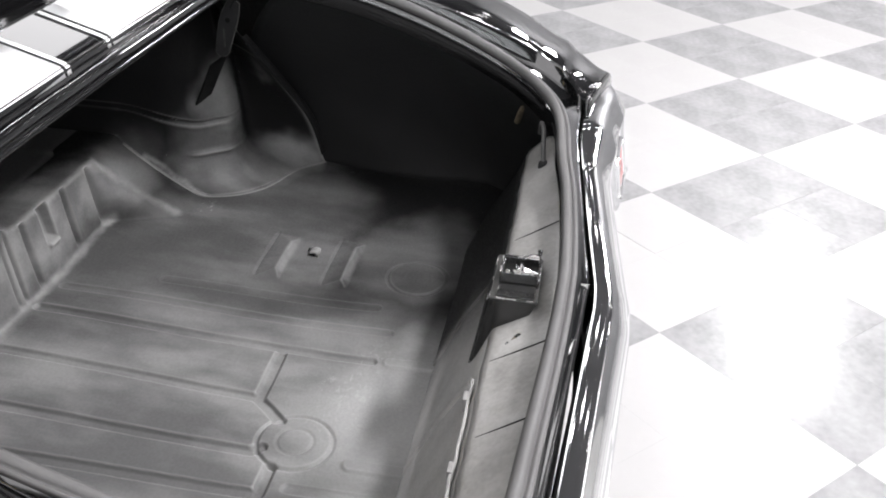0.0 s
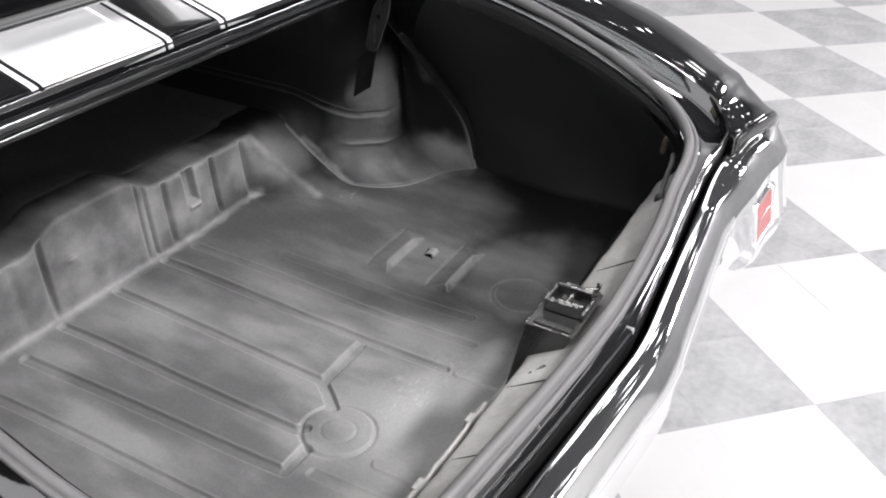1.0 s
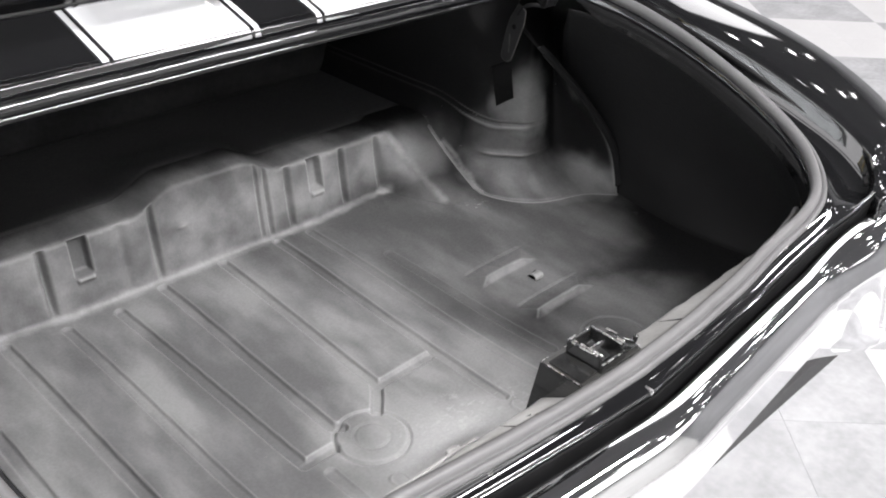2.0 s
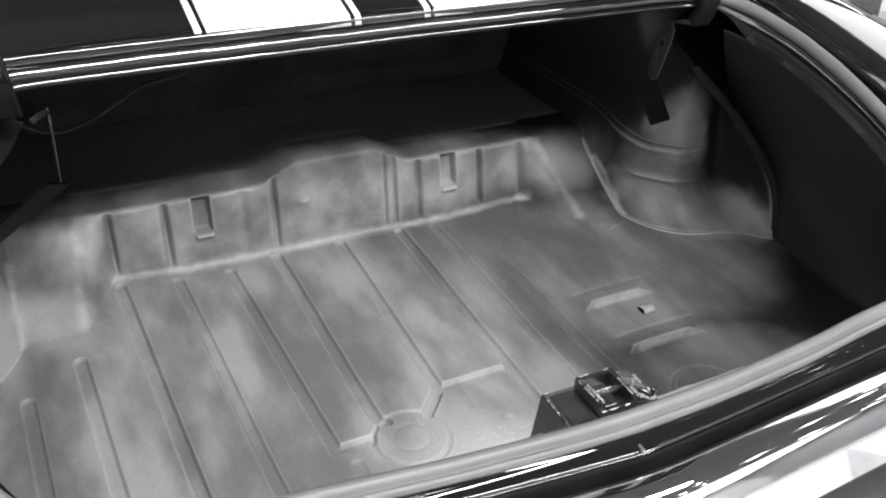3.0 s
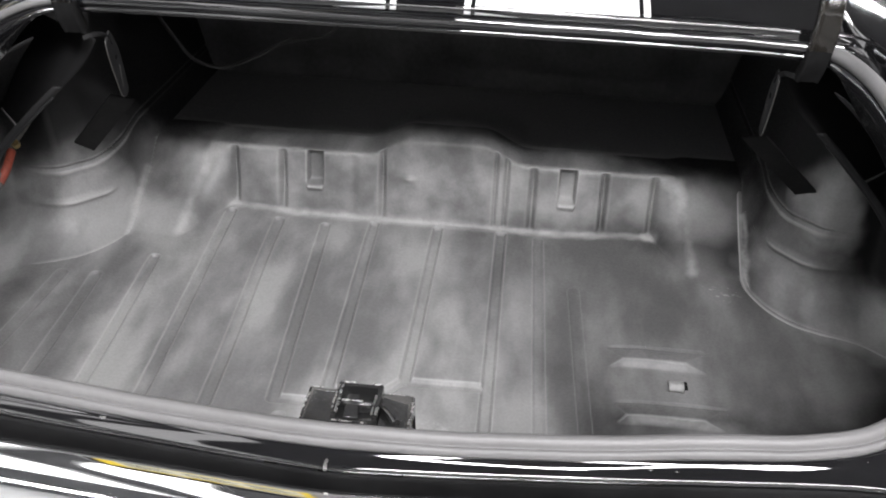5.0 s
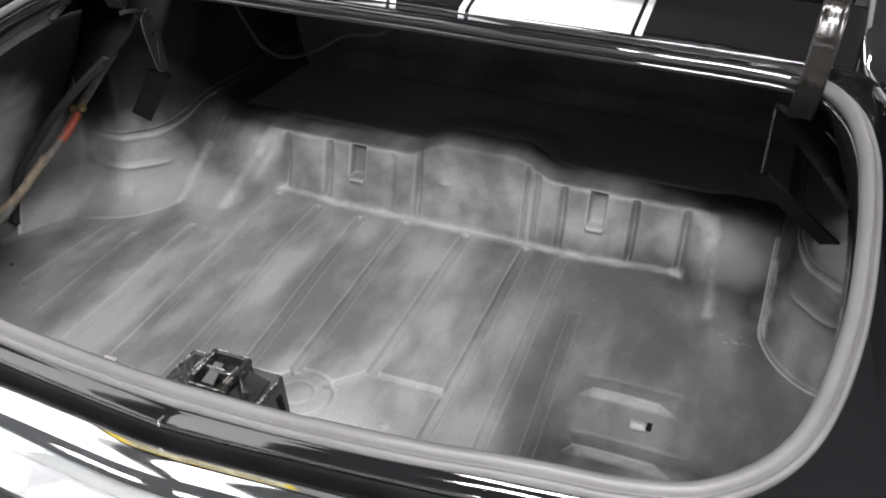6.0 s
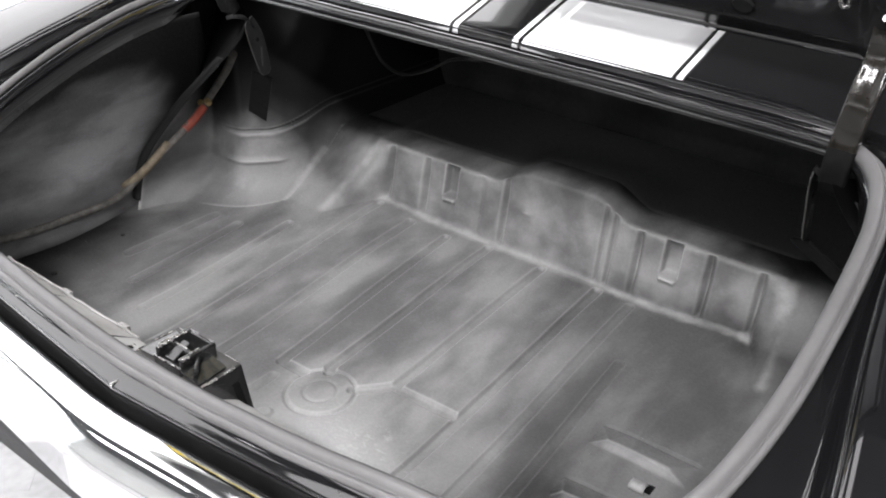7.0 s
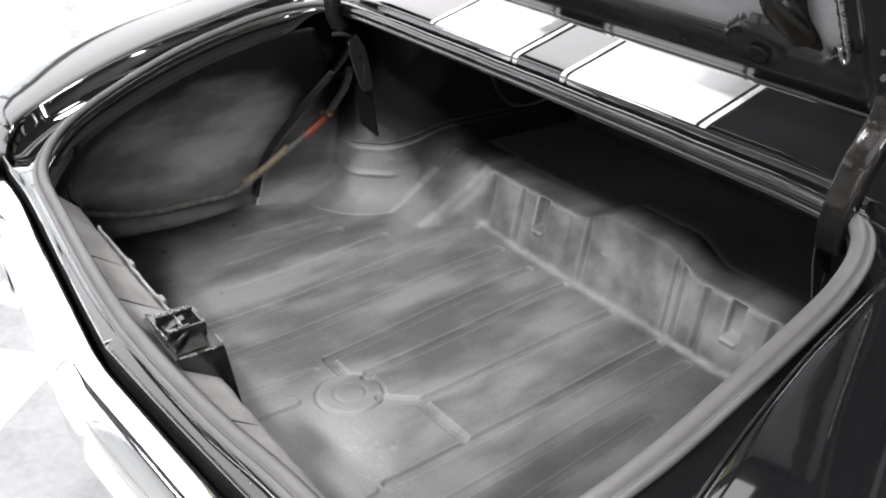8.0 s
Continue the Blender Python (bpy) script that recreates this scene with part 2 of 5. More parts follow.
HINGE = material("hinge_dark_enamel", (0.010, 0.0088, 0.0072), 0.16, vary=0.5, scale=25, fine=150, rough_vary=0.06, bump=0.0005, bump_scale=22, spec=0.3, coat=0.12)
WORN = material("worn_grey_steel", (0.06, 0.058, 0.055), 0.45, vary=0.4, scale=40, fine=160, rough_vary=0.12, tone=(0.018, 0.018, 0.017), contrast=0.3)
EASTWALL = material("dark_grey_wall_paint", (0.22, 0.22, 0.225), 0.6, vary=0.1, scale=1.5, fine=40)
TILE_WHITE = material("white_vinyl_tile", (0.455, 0.45, 0.447), 0.2, vary=0.08, scale=4, fine=45, rough_vary=0.08, tone=(0.435, 0.43, 0.427))
TILE_GREY = material("grey_vinyl_tile", (0.37, 0.37, 0.374), 0.17, vary=0.2, scale=5, fine=40, rough_vary=0.07, tone=(0.21, 0.21, 0.215), contrast=0.45)
GROUT = material("tile_bed", (0.25, 0.25, 0.24), 0.6, vary=0.2, scale=10, fine=60)
WALLWHITE = material("white_wall_paint", (0.62, 0.62, 0.61), 0.6, vary=0.05, scale=1.5, fine=40)
CEILING_PAINT = material("ceiling_paint", (0.08, 0.08, 0.083), 0.8, vary=0.08, scale=1, fine=30)


GLASS = bpy.data.materials.new("window_glass")
GLASS.use_nodes = True
_g = GLASS.node_tree.nodes["Principled BSDF"]
_g.inputs["Transmission Weight"].default_value, _g.inputs["Roughness"].default_value, _g.inputs["IOR"].default_value = 1.0, 0.0, 1.45
DAYLIGHT = bpy.data.materials.new("daylight_backdrop")
DAYLIGHT.use_nodes = True
_d = DAYLIGHT.node_tree.nodes["Principled BSDF"]
_d.inputs["Emission Color"].default_value, _d.inputs["Emission Strength"].default_value = (0.93, 0.97, 1.0, 1), 3.2


def worn_and_lit_edges(m, colour, low=0.51, high=0.56, amount=0.28):
    """Lighter paint on convex edges: rubbed paint, with the grooves' highlights painted in."""
    nt = m.node_tree
    b = nt.nodes["Principled BSDF"]
    old = b.inputs["Base Color"].links[0].from_socket
    geo = nt.nodes.new("ShaderNodeNewGeometry")
    mr = nt.nodes.new("ShaderNodeMapRange")
    mr.inputs["From Min"].default_value, mr.inputs["From Max"].default_value, mr.inputs["To Max"].default_value = low, high, amount
    mix = nt.nodes.new("ShaderNodeMix")
    mix.data_type = "RGBA"
    nt.links.new(geo.outputs["Pointiness"], mr.inputs["Value"])
    nt.links.new(mr.outputs["Result"], mix.inputs["Factor"])
    nt.links.new(old, mix.inputs[6])
    mix.inputs[7].default_value = (*colour, 1)
    nt.links.new(mix.outputs[2], b.inputs["Base Color"])


def specks(m, colour, scale=45.0, size=0.045):
    """Scattered dust specks and paint chips."""
    nt = m.node_tree
    b = nt.nodes["Principled BSDF"]
    old = b.inputs["Base Color"].links[0].from_socket
    co = nt.nodes.new("ShaderNodeTexCoord")
    vo = nt.nodes.new("ShaderNodeTexVoronoi")
    vo.inputs["Scale"].default_value = scale
    mr = nt.nodes.new("ShaderNodeMapRange")
    mr.inputs["From Min"].default_value, mr.inputs["From Max"].default_value = size, size * 0.6
    no = nt.nodes.new("ShaderNodeTexNoise")
    no.inputs["Scale"].default_value = 9.0
    few = nt.nodes.new("ShaderNodeMapRange")
    few.inputs["From Min"].default_value, few.inputs["From Max"].default_value = 0.52, 0.66
    mul = nt.nodes.new("ShaderNodeMath")
    mul.operation = "MULTIPLY"
    mix = nt.nodes.new("ShaderNodeMix")
    mix.data_type = "RGBA"
    for a, c in ((co.outputs["Object"], vo.inputs["Vector"]), (co.outputs["Object"], no.inputs["Vector"]), (vo.outputs["Distance"], mr.inputs["Value"]), (no.outputs["Fac"], few.inputs["Value"]),
                 (mr.outputs["Result"], mul.inputs[0]), (few.outputs["Result"], mul.inputs[1]), (mul.outputs[0], mix.inputs["Factor"]), (old, mix.inputs[6])):
        nt.links.new(a, c)
    mix.inputs[7].default_value = (*colour, 1)
    nt.links.new(mix.outputs[2], b.inputs["Base Color"])


specks(PAN, (0.42, 0.42, 0.41), size=0.035)
worn_and_lit_edges(PAN, (0.42, 0.42, 0.415), amount=0.45)
specks(GLOSS, (0.16, 0.16, 0.16), scale=55.0, size=0.030)

# ---- shape helpers ----
def mesh_from(name, verts, faces, smooth=True):
    me = bpy.data.meshes.new(name)
    me.from_pydata([tuple(v) for v in verts], [], faces)
    me.validate()
    if smooth:
        me.polygons.foreach_set("use_smooth", [True] * len(me.polygons))
    me.update()
    return me


def grid(name, P, closed=False):
    """A sheet through an array of points (rows, columns, 3)."""
    n, m = P.shape[:2]
    i, j = np.meshgrid(np.arange(n - 1), np.arange(m if closed else m - 1), indexing="ij")
    k = (j + 1) % m
    faces = np.stack([i * m + j, i * m + k, (i + 1) * m + k, (i + 1) * m + j], -1).reshape(-1, 4)
    return mesh_from(name, P.reshape(-1, 3).tolist(), faces.tolist())


def part(name, data, mat, parent, label="", thick=0.0, bevel=0.0, sharp=0.0):
    """One mesh object under a thing or a part."""
    if isinstance(data, bmesh.types.BMesh):
        me = bpy.data.meshes.new(name)
        data.to_mesh(me)
        data.free()
        data = me
    ob = new(name, data)
    ob.data.materials.append(mat)
    if parent is not None:
        ob.parent = parent
    if label:
        tagged(ob, label)
    if thick:
        s = ob.modifiers.new("thickness", "SOLIDIFY")
        s.thickness, s.offset = abs(thick), -1.0 if thick > 0 else 1.0
    if bevel:
        bv = ob.modifiers.new("edges", "BEVEL")
        bv.width, bv.segments, bv.limit_method = bevel, 2, "ANGLE"
    if sharp:
        for p in ob.data.polygons:
            p.use_smooth = True
        ob.data.set_sharp_from_angle(angle=radians(sharp))
    return ob


def box(x0, x1, y0, y1, z0, z1, taper=None):
    bm = bmesh.new()
    bmesh.ops.create_cube(bm, size=1.0)
    for v in bm.verts:
        v.co = Vector(((x0 + x1) / 2 + v.co.x * (x1 - x0), (y0 + y1) / 2 + v.co.y * (y1 - y0), (z0 + z1) / 2 + v.co.z * (z1 - z0)))
    return bm


def spline(points, n):
    """Smooth curve (Catmull-Rom) through points, n samples evenly by length."""
    p = np.array(points, float)
    q = np.vstack([2 * p[0] - p[1], p, 2 * p[-1] - p[-2]])
    out = []
    for i in range(1, len(q) - 2):
        for t in np.linspace(0, 1, 24, endpoint=False):
            a, b, c, d = q[i - 1], q[i], q[i + 1], q[i + 2]
            out.append(0.5 * (2 * b + (c - a) * t + (2 * a - 5 * b + 4 * c - d) * t * t + (3 * b - a - 3 * c + d) * t ** 3))
    out.append(p[-1])
    return even(np.array(out), n)


def even(p, n):
    s = np.r_[0, np.cumsum(np.linalg.norm(np.diff(p, axis=0), axis=1))]
    w = np.linspace(0, s[-1], n)
    return np.stack([np.interp(w, s, p[:, k]) for k in range(p.shape[1])], 1)


def sweep(name, path, section, up=(0, 0, 1), closed=True):
    """Sweeps a section of (across, up) offsets along a path."""
    path = np.array(path, float)
    t = np.gradient(path, axis=0)
    t /= np.linalg.norm(t, axis=1)[:, None]
    side = np.cross(t, np.array(up, float))
    side /= np.linalg.norm(side, axis=1)[:, None]
    top = np.cross(side, t)
    sec = np.array(section, float)
    P = path[:, None] + side[:, None] * sec[None, :, :1] + top[:, None] * sec[None, :, 1:2]
    me = grid(name, P, closed)
    if closed:
        bm = bmesh.new()
        bm.from_mesh(me)
        bm.verts.ensure_lookup_table()
        m = len(sec)
        bm.faces.new([bm.verts[i] for i in range(m)])
        bm.faces.new([bm.verts[len(path) * m - 1 - i] for i in range(m)])
        bmesh.ops.recalc_face_normals(bm, faces=bm.faces)
        bm.to_mesh(me)
        bm.free()
    return me


def ring(r, n=10, flat=1.0):
    return [(r * math.cos(2 * math.pi * i / n), flat * r * math.sin(2 * math.pi * i / n)) for i in range(n)]


def tube(name, points, r, n=40, seg=10, up=(0, 0, 1)):
    return sweep(name, spline(points, n), ring(r, seg), up)


def disc(name, r, h, seg=16):
    bm = bmesh.new()
    bmesh.ops.create_cone(bm, cap_ends=True, segments=seg, radius1=r, radius2=r * 0.85, depth=h)
    return bm


def mirror(p):
    p = np.array(p, float)
    return p * (-1, 1, 1)


def smoothstep(a, b, x):
    t = np.clip((x - a) / (b - a), 0, 1)
    return t * t * (3 - 2 * t)


# ---- the car: one thing, its parts below ----
car = tagged(new("car"), "black classic muscle car with white stripes and its trunk lid open", "car")

# the rim of the trunk opening, right half, from the rear centre to the front
RIM = [(0, -0.965, 0.758), (0.12, -0.961, 0.759), (0.25, -0.953, 0.763), (0.40, -0.942, 0.769), (0.50, -0.934, 0.775), (0.575, -0.916, 0.786),
       (0.632, -0.872, 0.808), (0.663, -0.81, 0.838), (0.680, -0.71, 0.880), (0.682, -0.60, 0.922), (0.677, -0.50, 0.953), (0.668, -0.43, 0.971),
       (0.648, -0.365, 0.986), (0.612, -0.316, 0.995), (0.55, -0.298, 0.997), (0.40, -0.293, 0.998), (0, -0.291, 0.999)]
# the outer edge of the gutter round it
EDGE = [(0, -1.000, 0.742), (0.12, -0.992, 0.743), (0.25, -0.982, 0.745), (0.40, -0.970, 0.749), (0.53, -0.962, 0.754), (0.65, -0.962, 0.760),
        (0.742, -0.950, 0.772), (0.772, -0.880, 0.815), (0.757, -0.78, 0.868), (0.732, -0.66, 0.918), (0.712, -0.54, 0.955), (0.702, -0.44, 0.982),
        (0.690, -0.35, 1.000), (0.655, -0.292, 1.012), (0.57, -0.275, 1.014), (0.40, -0.272, 1.015), (0, -0.270, 1.016)]
NR = 160
_r = np.array(RIM)
_s = np.r_[0, np.cumsum(np.linalg.norm(np.diff(_r, axis=0), axis=1))]


def matched(points, n):
    """Samples of a curve whose points answer to those of RIM one by one."""
    p = np.array(points, float)
    fine = []
    q = np.vstack([2 * p[0] - p[1], p, 2 * p[-1] - p[-2]])
    for w in np.linspace(0, _s[-1], n):
        i = min(int(np.searchsorted(_s, w, side="right")) - 1, len(p) - 2)
        t = (w - _s[i]) / (_s[i + 1] - _s[i])
        a, b, c, d = q[i], q[i + 1], q[i + 2], q[i + 3]
        fine.append(0.5 * (2 * b + (c - a) * t + (2 * a - 5 * b + 4 * c - d) * t * t + (3 * b - a - 3 * c + d) * t ** 3))
    return np.array(fine)


def outward(h):
    t = np.gradient(h, axis=0)
    n = np.stack([-t[:, 1], t[:, 0], 0 * t[:, 0]], 1) * -1
    return n / np.linalg.norm(n, axis=1)[:, None]


rim = matched(RIM, NR)
edge = matched(EDGE, NR)
nrm = outward(rim)
front = smoothstep(-0.40, -0.31, rim[:, 1])[:, None]
rear = 1 - smoothstep(-0.93, -0.86, rim[:, 1])[:, None]
side = 1 - front - rear
Z = np.array([0, 0, 1.0])


def gutter_rows():
    """From the turned-down inner flange across the channel to the outer edge."""
    drop = 0.040 * side + 0.014 * front
    yield rim - nrm * 0.010 - Z * (0.050 * (1 - front) + 0.013 * front)
    yield rim - nrm * 0.010 - Z * (0.012 - 0.003 * front)
    yield rim - nrm * 0.006 - Z * 0.006
    yield rim + nrm * 0.010 - Z * 0.006
    for f, part_drop in ((0.48, 1.0), (0.84, 1.0), (0.96, 0.55)):
        yield rim * (1 - f) + edge * f - Z * (0.006 * (1 - f) + part_drop * drop)
    yield edge
    yield edge + nrm * 0.003 - Z * (0.003 * rear) + Z * 0.004 * (1 - rear)


def settle(P, share):
    """Moves the seal's line back over the middle and the window side of the rear lip."""
    P = P.copy()
    back = 0.006 * smoothstep(-0.64, -0.52, P[..., 0]) * (1 - smoothstep(0.24, 0.40, P[..., 0])) * (1 - smoothstep(-0.92, -0.86, P[..., 1]))
    P[..., 1] -= back * share
    return P


rows = np.stack(list(gutter_rows()))
full = np.concatenate([rows, (rows * (-1, 1, 1))[:, ::-1][:, 1:-1]], 1)
full = np.stack([settle(row, share) for row, share in zip(full, (1, 1, 1, 1, 0.5, 0.15, 0.04, 0, 0))])
gutter = part("trunk_gutter", grid("trunk_gutter", full, closed=True), GLOSS, car, "glossy black drip channel round the trunk opening", thick=0.002)

# rubber seal with a double bead
loop = np.vstack([rim, mirror(rim[::-1])[1:-1]])
nl = np.vstack([nrm, mirror(nrm[::-1])[1:-1]])
SEAL = [(-0.010, -0.004), (-0.0115, 0.004), (-0.009, 0.012), (-0.003, 0.0155), (0.003, 0.013), (0.0058, 0.0065), (0.0068, 0.0035), (0.0080, 0.0060), (0.0110, 0.0072), (0.0145, 0.005),
        (0.0155, 0.000), (0.014, -0.004)]
wob = 0.0002 * np.sin(np.arange(len(loop)) * 0.9) + 0.0004 * np.sin(np.arange(len(loop)) * 0.37 + 1)
slim_side = smoothstep(-0.56, -0.64, loop[:, :1])   # thinner along the window side to fit the camera's view
P = settle(np.stack([loop + nl * (a * (1 - 0.30 * slim_side) + 0.006 * slim_side) + Z * (b * (1 - 0.40 * slim_side) + wob[:, None] * (b > 0)) for a, b in SEAL], 1), 1.0)
kf = int(np.argmax((rim[:, 1] > -0.325) & (rim[:, 0] < 0.60)))
part("weatherstrip", grid("weatherstrip", np.concatenate([P[-kf:], P[:kf + 1]]), closed=True), RUBBER, car, "grey rubber seal with a double bead")
part("front_seal", grid("front_seal", P[kf:len(P) - kf + 1] - Z * 0.003, closed=True), GLOSS, car, "black painted seal along the front edge")

# tail panel below the rear lip, near-black for the shade in the gap
tail = [k for k in range(NR) if edge[k, 0] <= 0.80 and edge[k, 1] < -0.93]
tp = edge[tail] + nrm[tail] * 0.004
tp = np.vstack([mirror(tp[::-1])[:-1], tp])
rowsT = np.stack([tp - Z * 0.004, tp + (0, 0.002, -0.012), tp + (0, 0.006, -0.06), tp + (0, 0.01, -0.30)])
part("tail_panel", grid("tail_panel", rowsT), VOID, car, thick=0.002)


# quarter panels
def quarter(sign):
    ys = np.r_[np.linspace(-1.0, -0.93, 14), np.linspace(-0.92, 0.9, 70)]
    inner_key = np.array([(-1.0, 0.691), (-0.975, 0.700), (-0.955, 0.738), (-0.94, 0.754), (-0.90, 0.772), (-0.875, 0.775), (-0.78, 0.760), (-0.66, 0.735), (-0.54, 0.715), (-0.44, 0.705), (-0.35, 0.692),
                          (-0.30, 0.668), (-0.25, 0.655), (0.9, 0.60)])
    outer_key = np.array([(-1.0, 0.885), (-0.95, 0.945), (-0.88, 0.972), (-0.80, 0.975), (-0.70, 0.960), (-0.58, 0.920), (-0.45, 0.868), (-0.30, 0.835), (0.0, 0.81), (0.9, 0.79)])
    top_key = np.array([(-1.0, 0.757), (-0.975, 0.759), (-0.95, 0.772), (-0.88, 0.815), (-0.78, 0.868), (-0.66, 0.918), (-0.54, 0.955), (-0.44, 0.982), (-0.35, 1.001), (-0.25, 1.014), (0.2, 1.055), (0.9, 1.16)])

    def along(key):
        v = np.interp(ys, key[:, 0], key[:, 1])
        return np.convolve(np.pad(v, 2, "edge"), np.ones(5) / 5, "valid")

    inner, shoulder, h = np.interp(ys, inner_key[:, 0], inner_key[:, 1]), along(outer_key), along(top_key)
    ending = 1 - smoothstep(-1.0, -0.90, ys)
    crown = 0.0
    if sign < 0:   # the outer edge of the window-side fender is raised a little to fit the camera's view
        crown = -0.010 * smoothstep(-0.98, -0.86, ys)
    floor_z = 0.30 + 0.32 * (1 - smoothstep(-1.0, -0.7, ys))
    side = np.maximum(0.955 + 0.035 * smoothstep(-1.0, -0.85, ys), shoulder + 0.006)
    rows = []
    for f, dz in ((0.0, -0.035), (0.0, -0.004), (0.008, 0.002), (0.03, 0.005), (0.09, 0.008), (0.35, 0.011), (0.65, 0.011), (0.85, 0.007), (0.94, -0.002), (0.985, -0.014), (1.0, -0.030)):
        rows.append(np.stack([(inner + (shoulder - inner) * f) * sign, ys + (0.019 - 0.043 * f) * ending, h + dz - crown * f * f], 1))
    for f, dz in ((0.35, -0.065), (0.7, -0.11), (1.0, -0.20), (0.98, -0.34), (0.95, -0.46)):
        rows.append(np.stack([(shoulder + (side - shoulder) * f) * sign, ys - 0.024 * ending, np.maximum(h + dz, floor_z)], 1))
    P = np.stack(rows)
    if sign < 0:
        P = P[::-1]
    q = part("quarter_panel", grid("quarter_panel", P), GLOSS, car, "glossy black rear fender", thick=0.003)
    # closed rear end of the fender
    end = (P if sign > 0 else P[::-1])[:12, 0].copy()
    low = end.copy()
    low[:, 2] = 0.62
    back = np.stack([end, end + (0, -0.003, -0.004), low + (0, -0.003, 0)])
    part("fender_end", grid("fender_end", back), GLOSS, q, thick=0.003)
    return q


for sgn in (1, -1):
    quarter(sgn)

# deck panel between the opening and the rear window
DECK_W = 0.66


def deck_z(x, y):
    return 1.022 + 0.29 * (y + 0.262) - 0.035 * smoothstep(0.45, 0.75, np.abs(x)) - 0.25 * np.clip(y - 0.2, 0, 9) ** 2


xs = np.linspace(-DECK_W, DECK_W, 61)
prof = [(-0.270, -0.030), (-0.2705, -0.012), (-0.2690, -0.006), (-0.2655, -0.002), (-0.258, 0.0), (-0.24, 0.0), (-0.20, 0), (-0.1, 0), (0.0, 0), (0.2, 0), (0.42, 0)]
P = np.stack([np.stack([xs, 0 * xs + y + 0.012 * smoothstep(0.4, 0.66, np.abs(xs)) * 0, deck_z(xs, y if y > -0.262 else -0.262) + dz], 1) for y, dz in prof])
deck = part("deck_panel", grid("deck_panel", P), GLOSS, car, "glossy black panel with two white stripes", thick=0.003)


def stripe(x0, x1, name="stripe"):
    w = np.linspace(x0, x1, 8)
    p = [(-0.2725, -0.014), (-0.2708, -0.004), (-0.266, 0.0005), (-0.258, 0.0022), (-0.24, 0.0022), (-0.2, 0.0022), (-0.1, 0.0022), (0.1, 0.0022), (0.4, 0.0022)]
    P = np.stack([np.stack([w, 0 * w + y - 0.0006, deck_z(w, max(y, -0.262)) + dz], 1) for y, dz in p])
    return part(name, grid(name, P), WHITE, deck, "white painted stripe", thick=-0.0003)


for a, b in ((-0.300, -0.047), (0.060, 0.347)):
    stripe(a + 0.017, b - 0.017)
    stripe(a, a + 0.010, "pinstripe")
    stripe(b - 0.010, b, "pinstripe")

# ---- trunk floor pan with its pressed grooves ----
NX, NF, NW, NS = 800, 370, 72, 28
gx = np.linspace(-0.90, 0.90, NX)
ax = np.abs(gx)
outer = np.convolve(np.pad(np.clip((ax - 0.468) / 0.030, 0, 1), 4, "edge"), np.ones(9) / 9, "valid")
outer_low = np.convolve(np.pad(np.clip((ax - 0.440) / 0.072, 0, 1), 4, "edge"), np.ones(9) / 9, "valid")
yk = -0.145 * outer_low
yt = 0.022 * (1 - outer) + 0.045 * outer
hump = 1 - smoothstep(0.070, 0.172, np.abs(gx - 0.010))
zt = 0.606 + 0.040 * hump - 0.004 * outer
pan = np.zeros((NF + NW + NS, NX, 3))
v = np.linspace(0, 1, NF)
floor_y = -0.93 + (yk[None] + 0.93) * v[:, None]
pan[:NF, :, 1] = floor_y
pan[:NF, :, 2] = 0.436 + 0.031 * smoothstep(-0.62, 0.02, floor_y) + 0.012 * smoothstep(0.25, 0.42, ax)[None] + 0.022 * smoothstep(0.60, 0.82, ax)[None]
v = np.linspace(0, 1, NW + 1)[1:, None]
pan[NF:NF + NW, :, 1] = yk + (yt - yk) * v
base = pan[NF - 1, :, 2]
pan[NF:NF + NW, :, 2] = base + (zt - base) * (v * (1 - outer) + (v * 0.75 + 0.25 * v * v) * outer)
v = np.linspace(0, 1, NS + 1)[1:, None]
pan[NF + NW:, :, 1] = yt + 0.085 * v
pan[NF + NW:, :, 2] = zt + 0.002 * v
pan[:, :, 0] = gx
for _ in range(3):
    inner_part = pan[2:-2].copy()
    pan[2:-2, :, 1:] = (pan[:-4, :, 1:] + pan[1:-3, :, 1:] + inner_part[:, :, 1:] + pan[3:-1, :, 1:] + pan[4:, :, 1:]) / 5
X, Y = pan[:, :, 0], pan[:, :, 1]


def near_line(x0, y0, x1, y1):
    dx, dy = x1 - x0, y1 - y0
    t = np.clip(((X - x0) * dx + (Y - y0) * dy) / (dx * dx + dy * dy), 0, 1)
    return np.hypot(X - x0 - t * dx, Y - y0 - t * dy)


def groove(x0, y0, x1, y1, w=0.0095, d=0.0076):
    """A flat-bottomed pressed channel."""
    return -d * (1 - smoothstep(w - 0.0024, w + 0.0024, near_line(x0, y0, x1, y1)))


def raised(x0, y0, x1, y1, w=0.0125, d=0.005):
    return d * (1 - smoothstep(w - 0.0025, w + 0.0025, near_line(x0, y0, x1, y1)))


press = np.zeros_like(X)
channels = np.zeros_like(X)
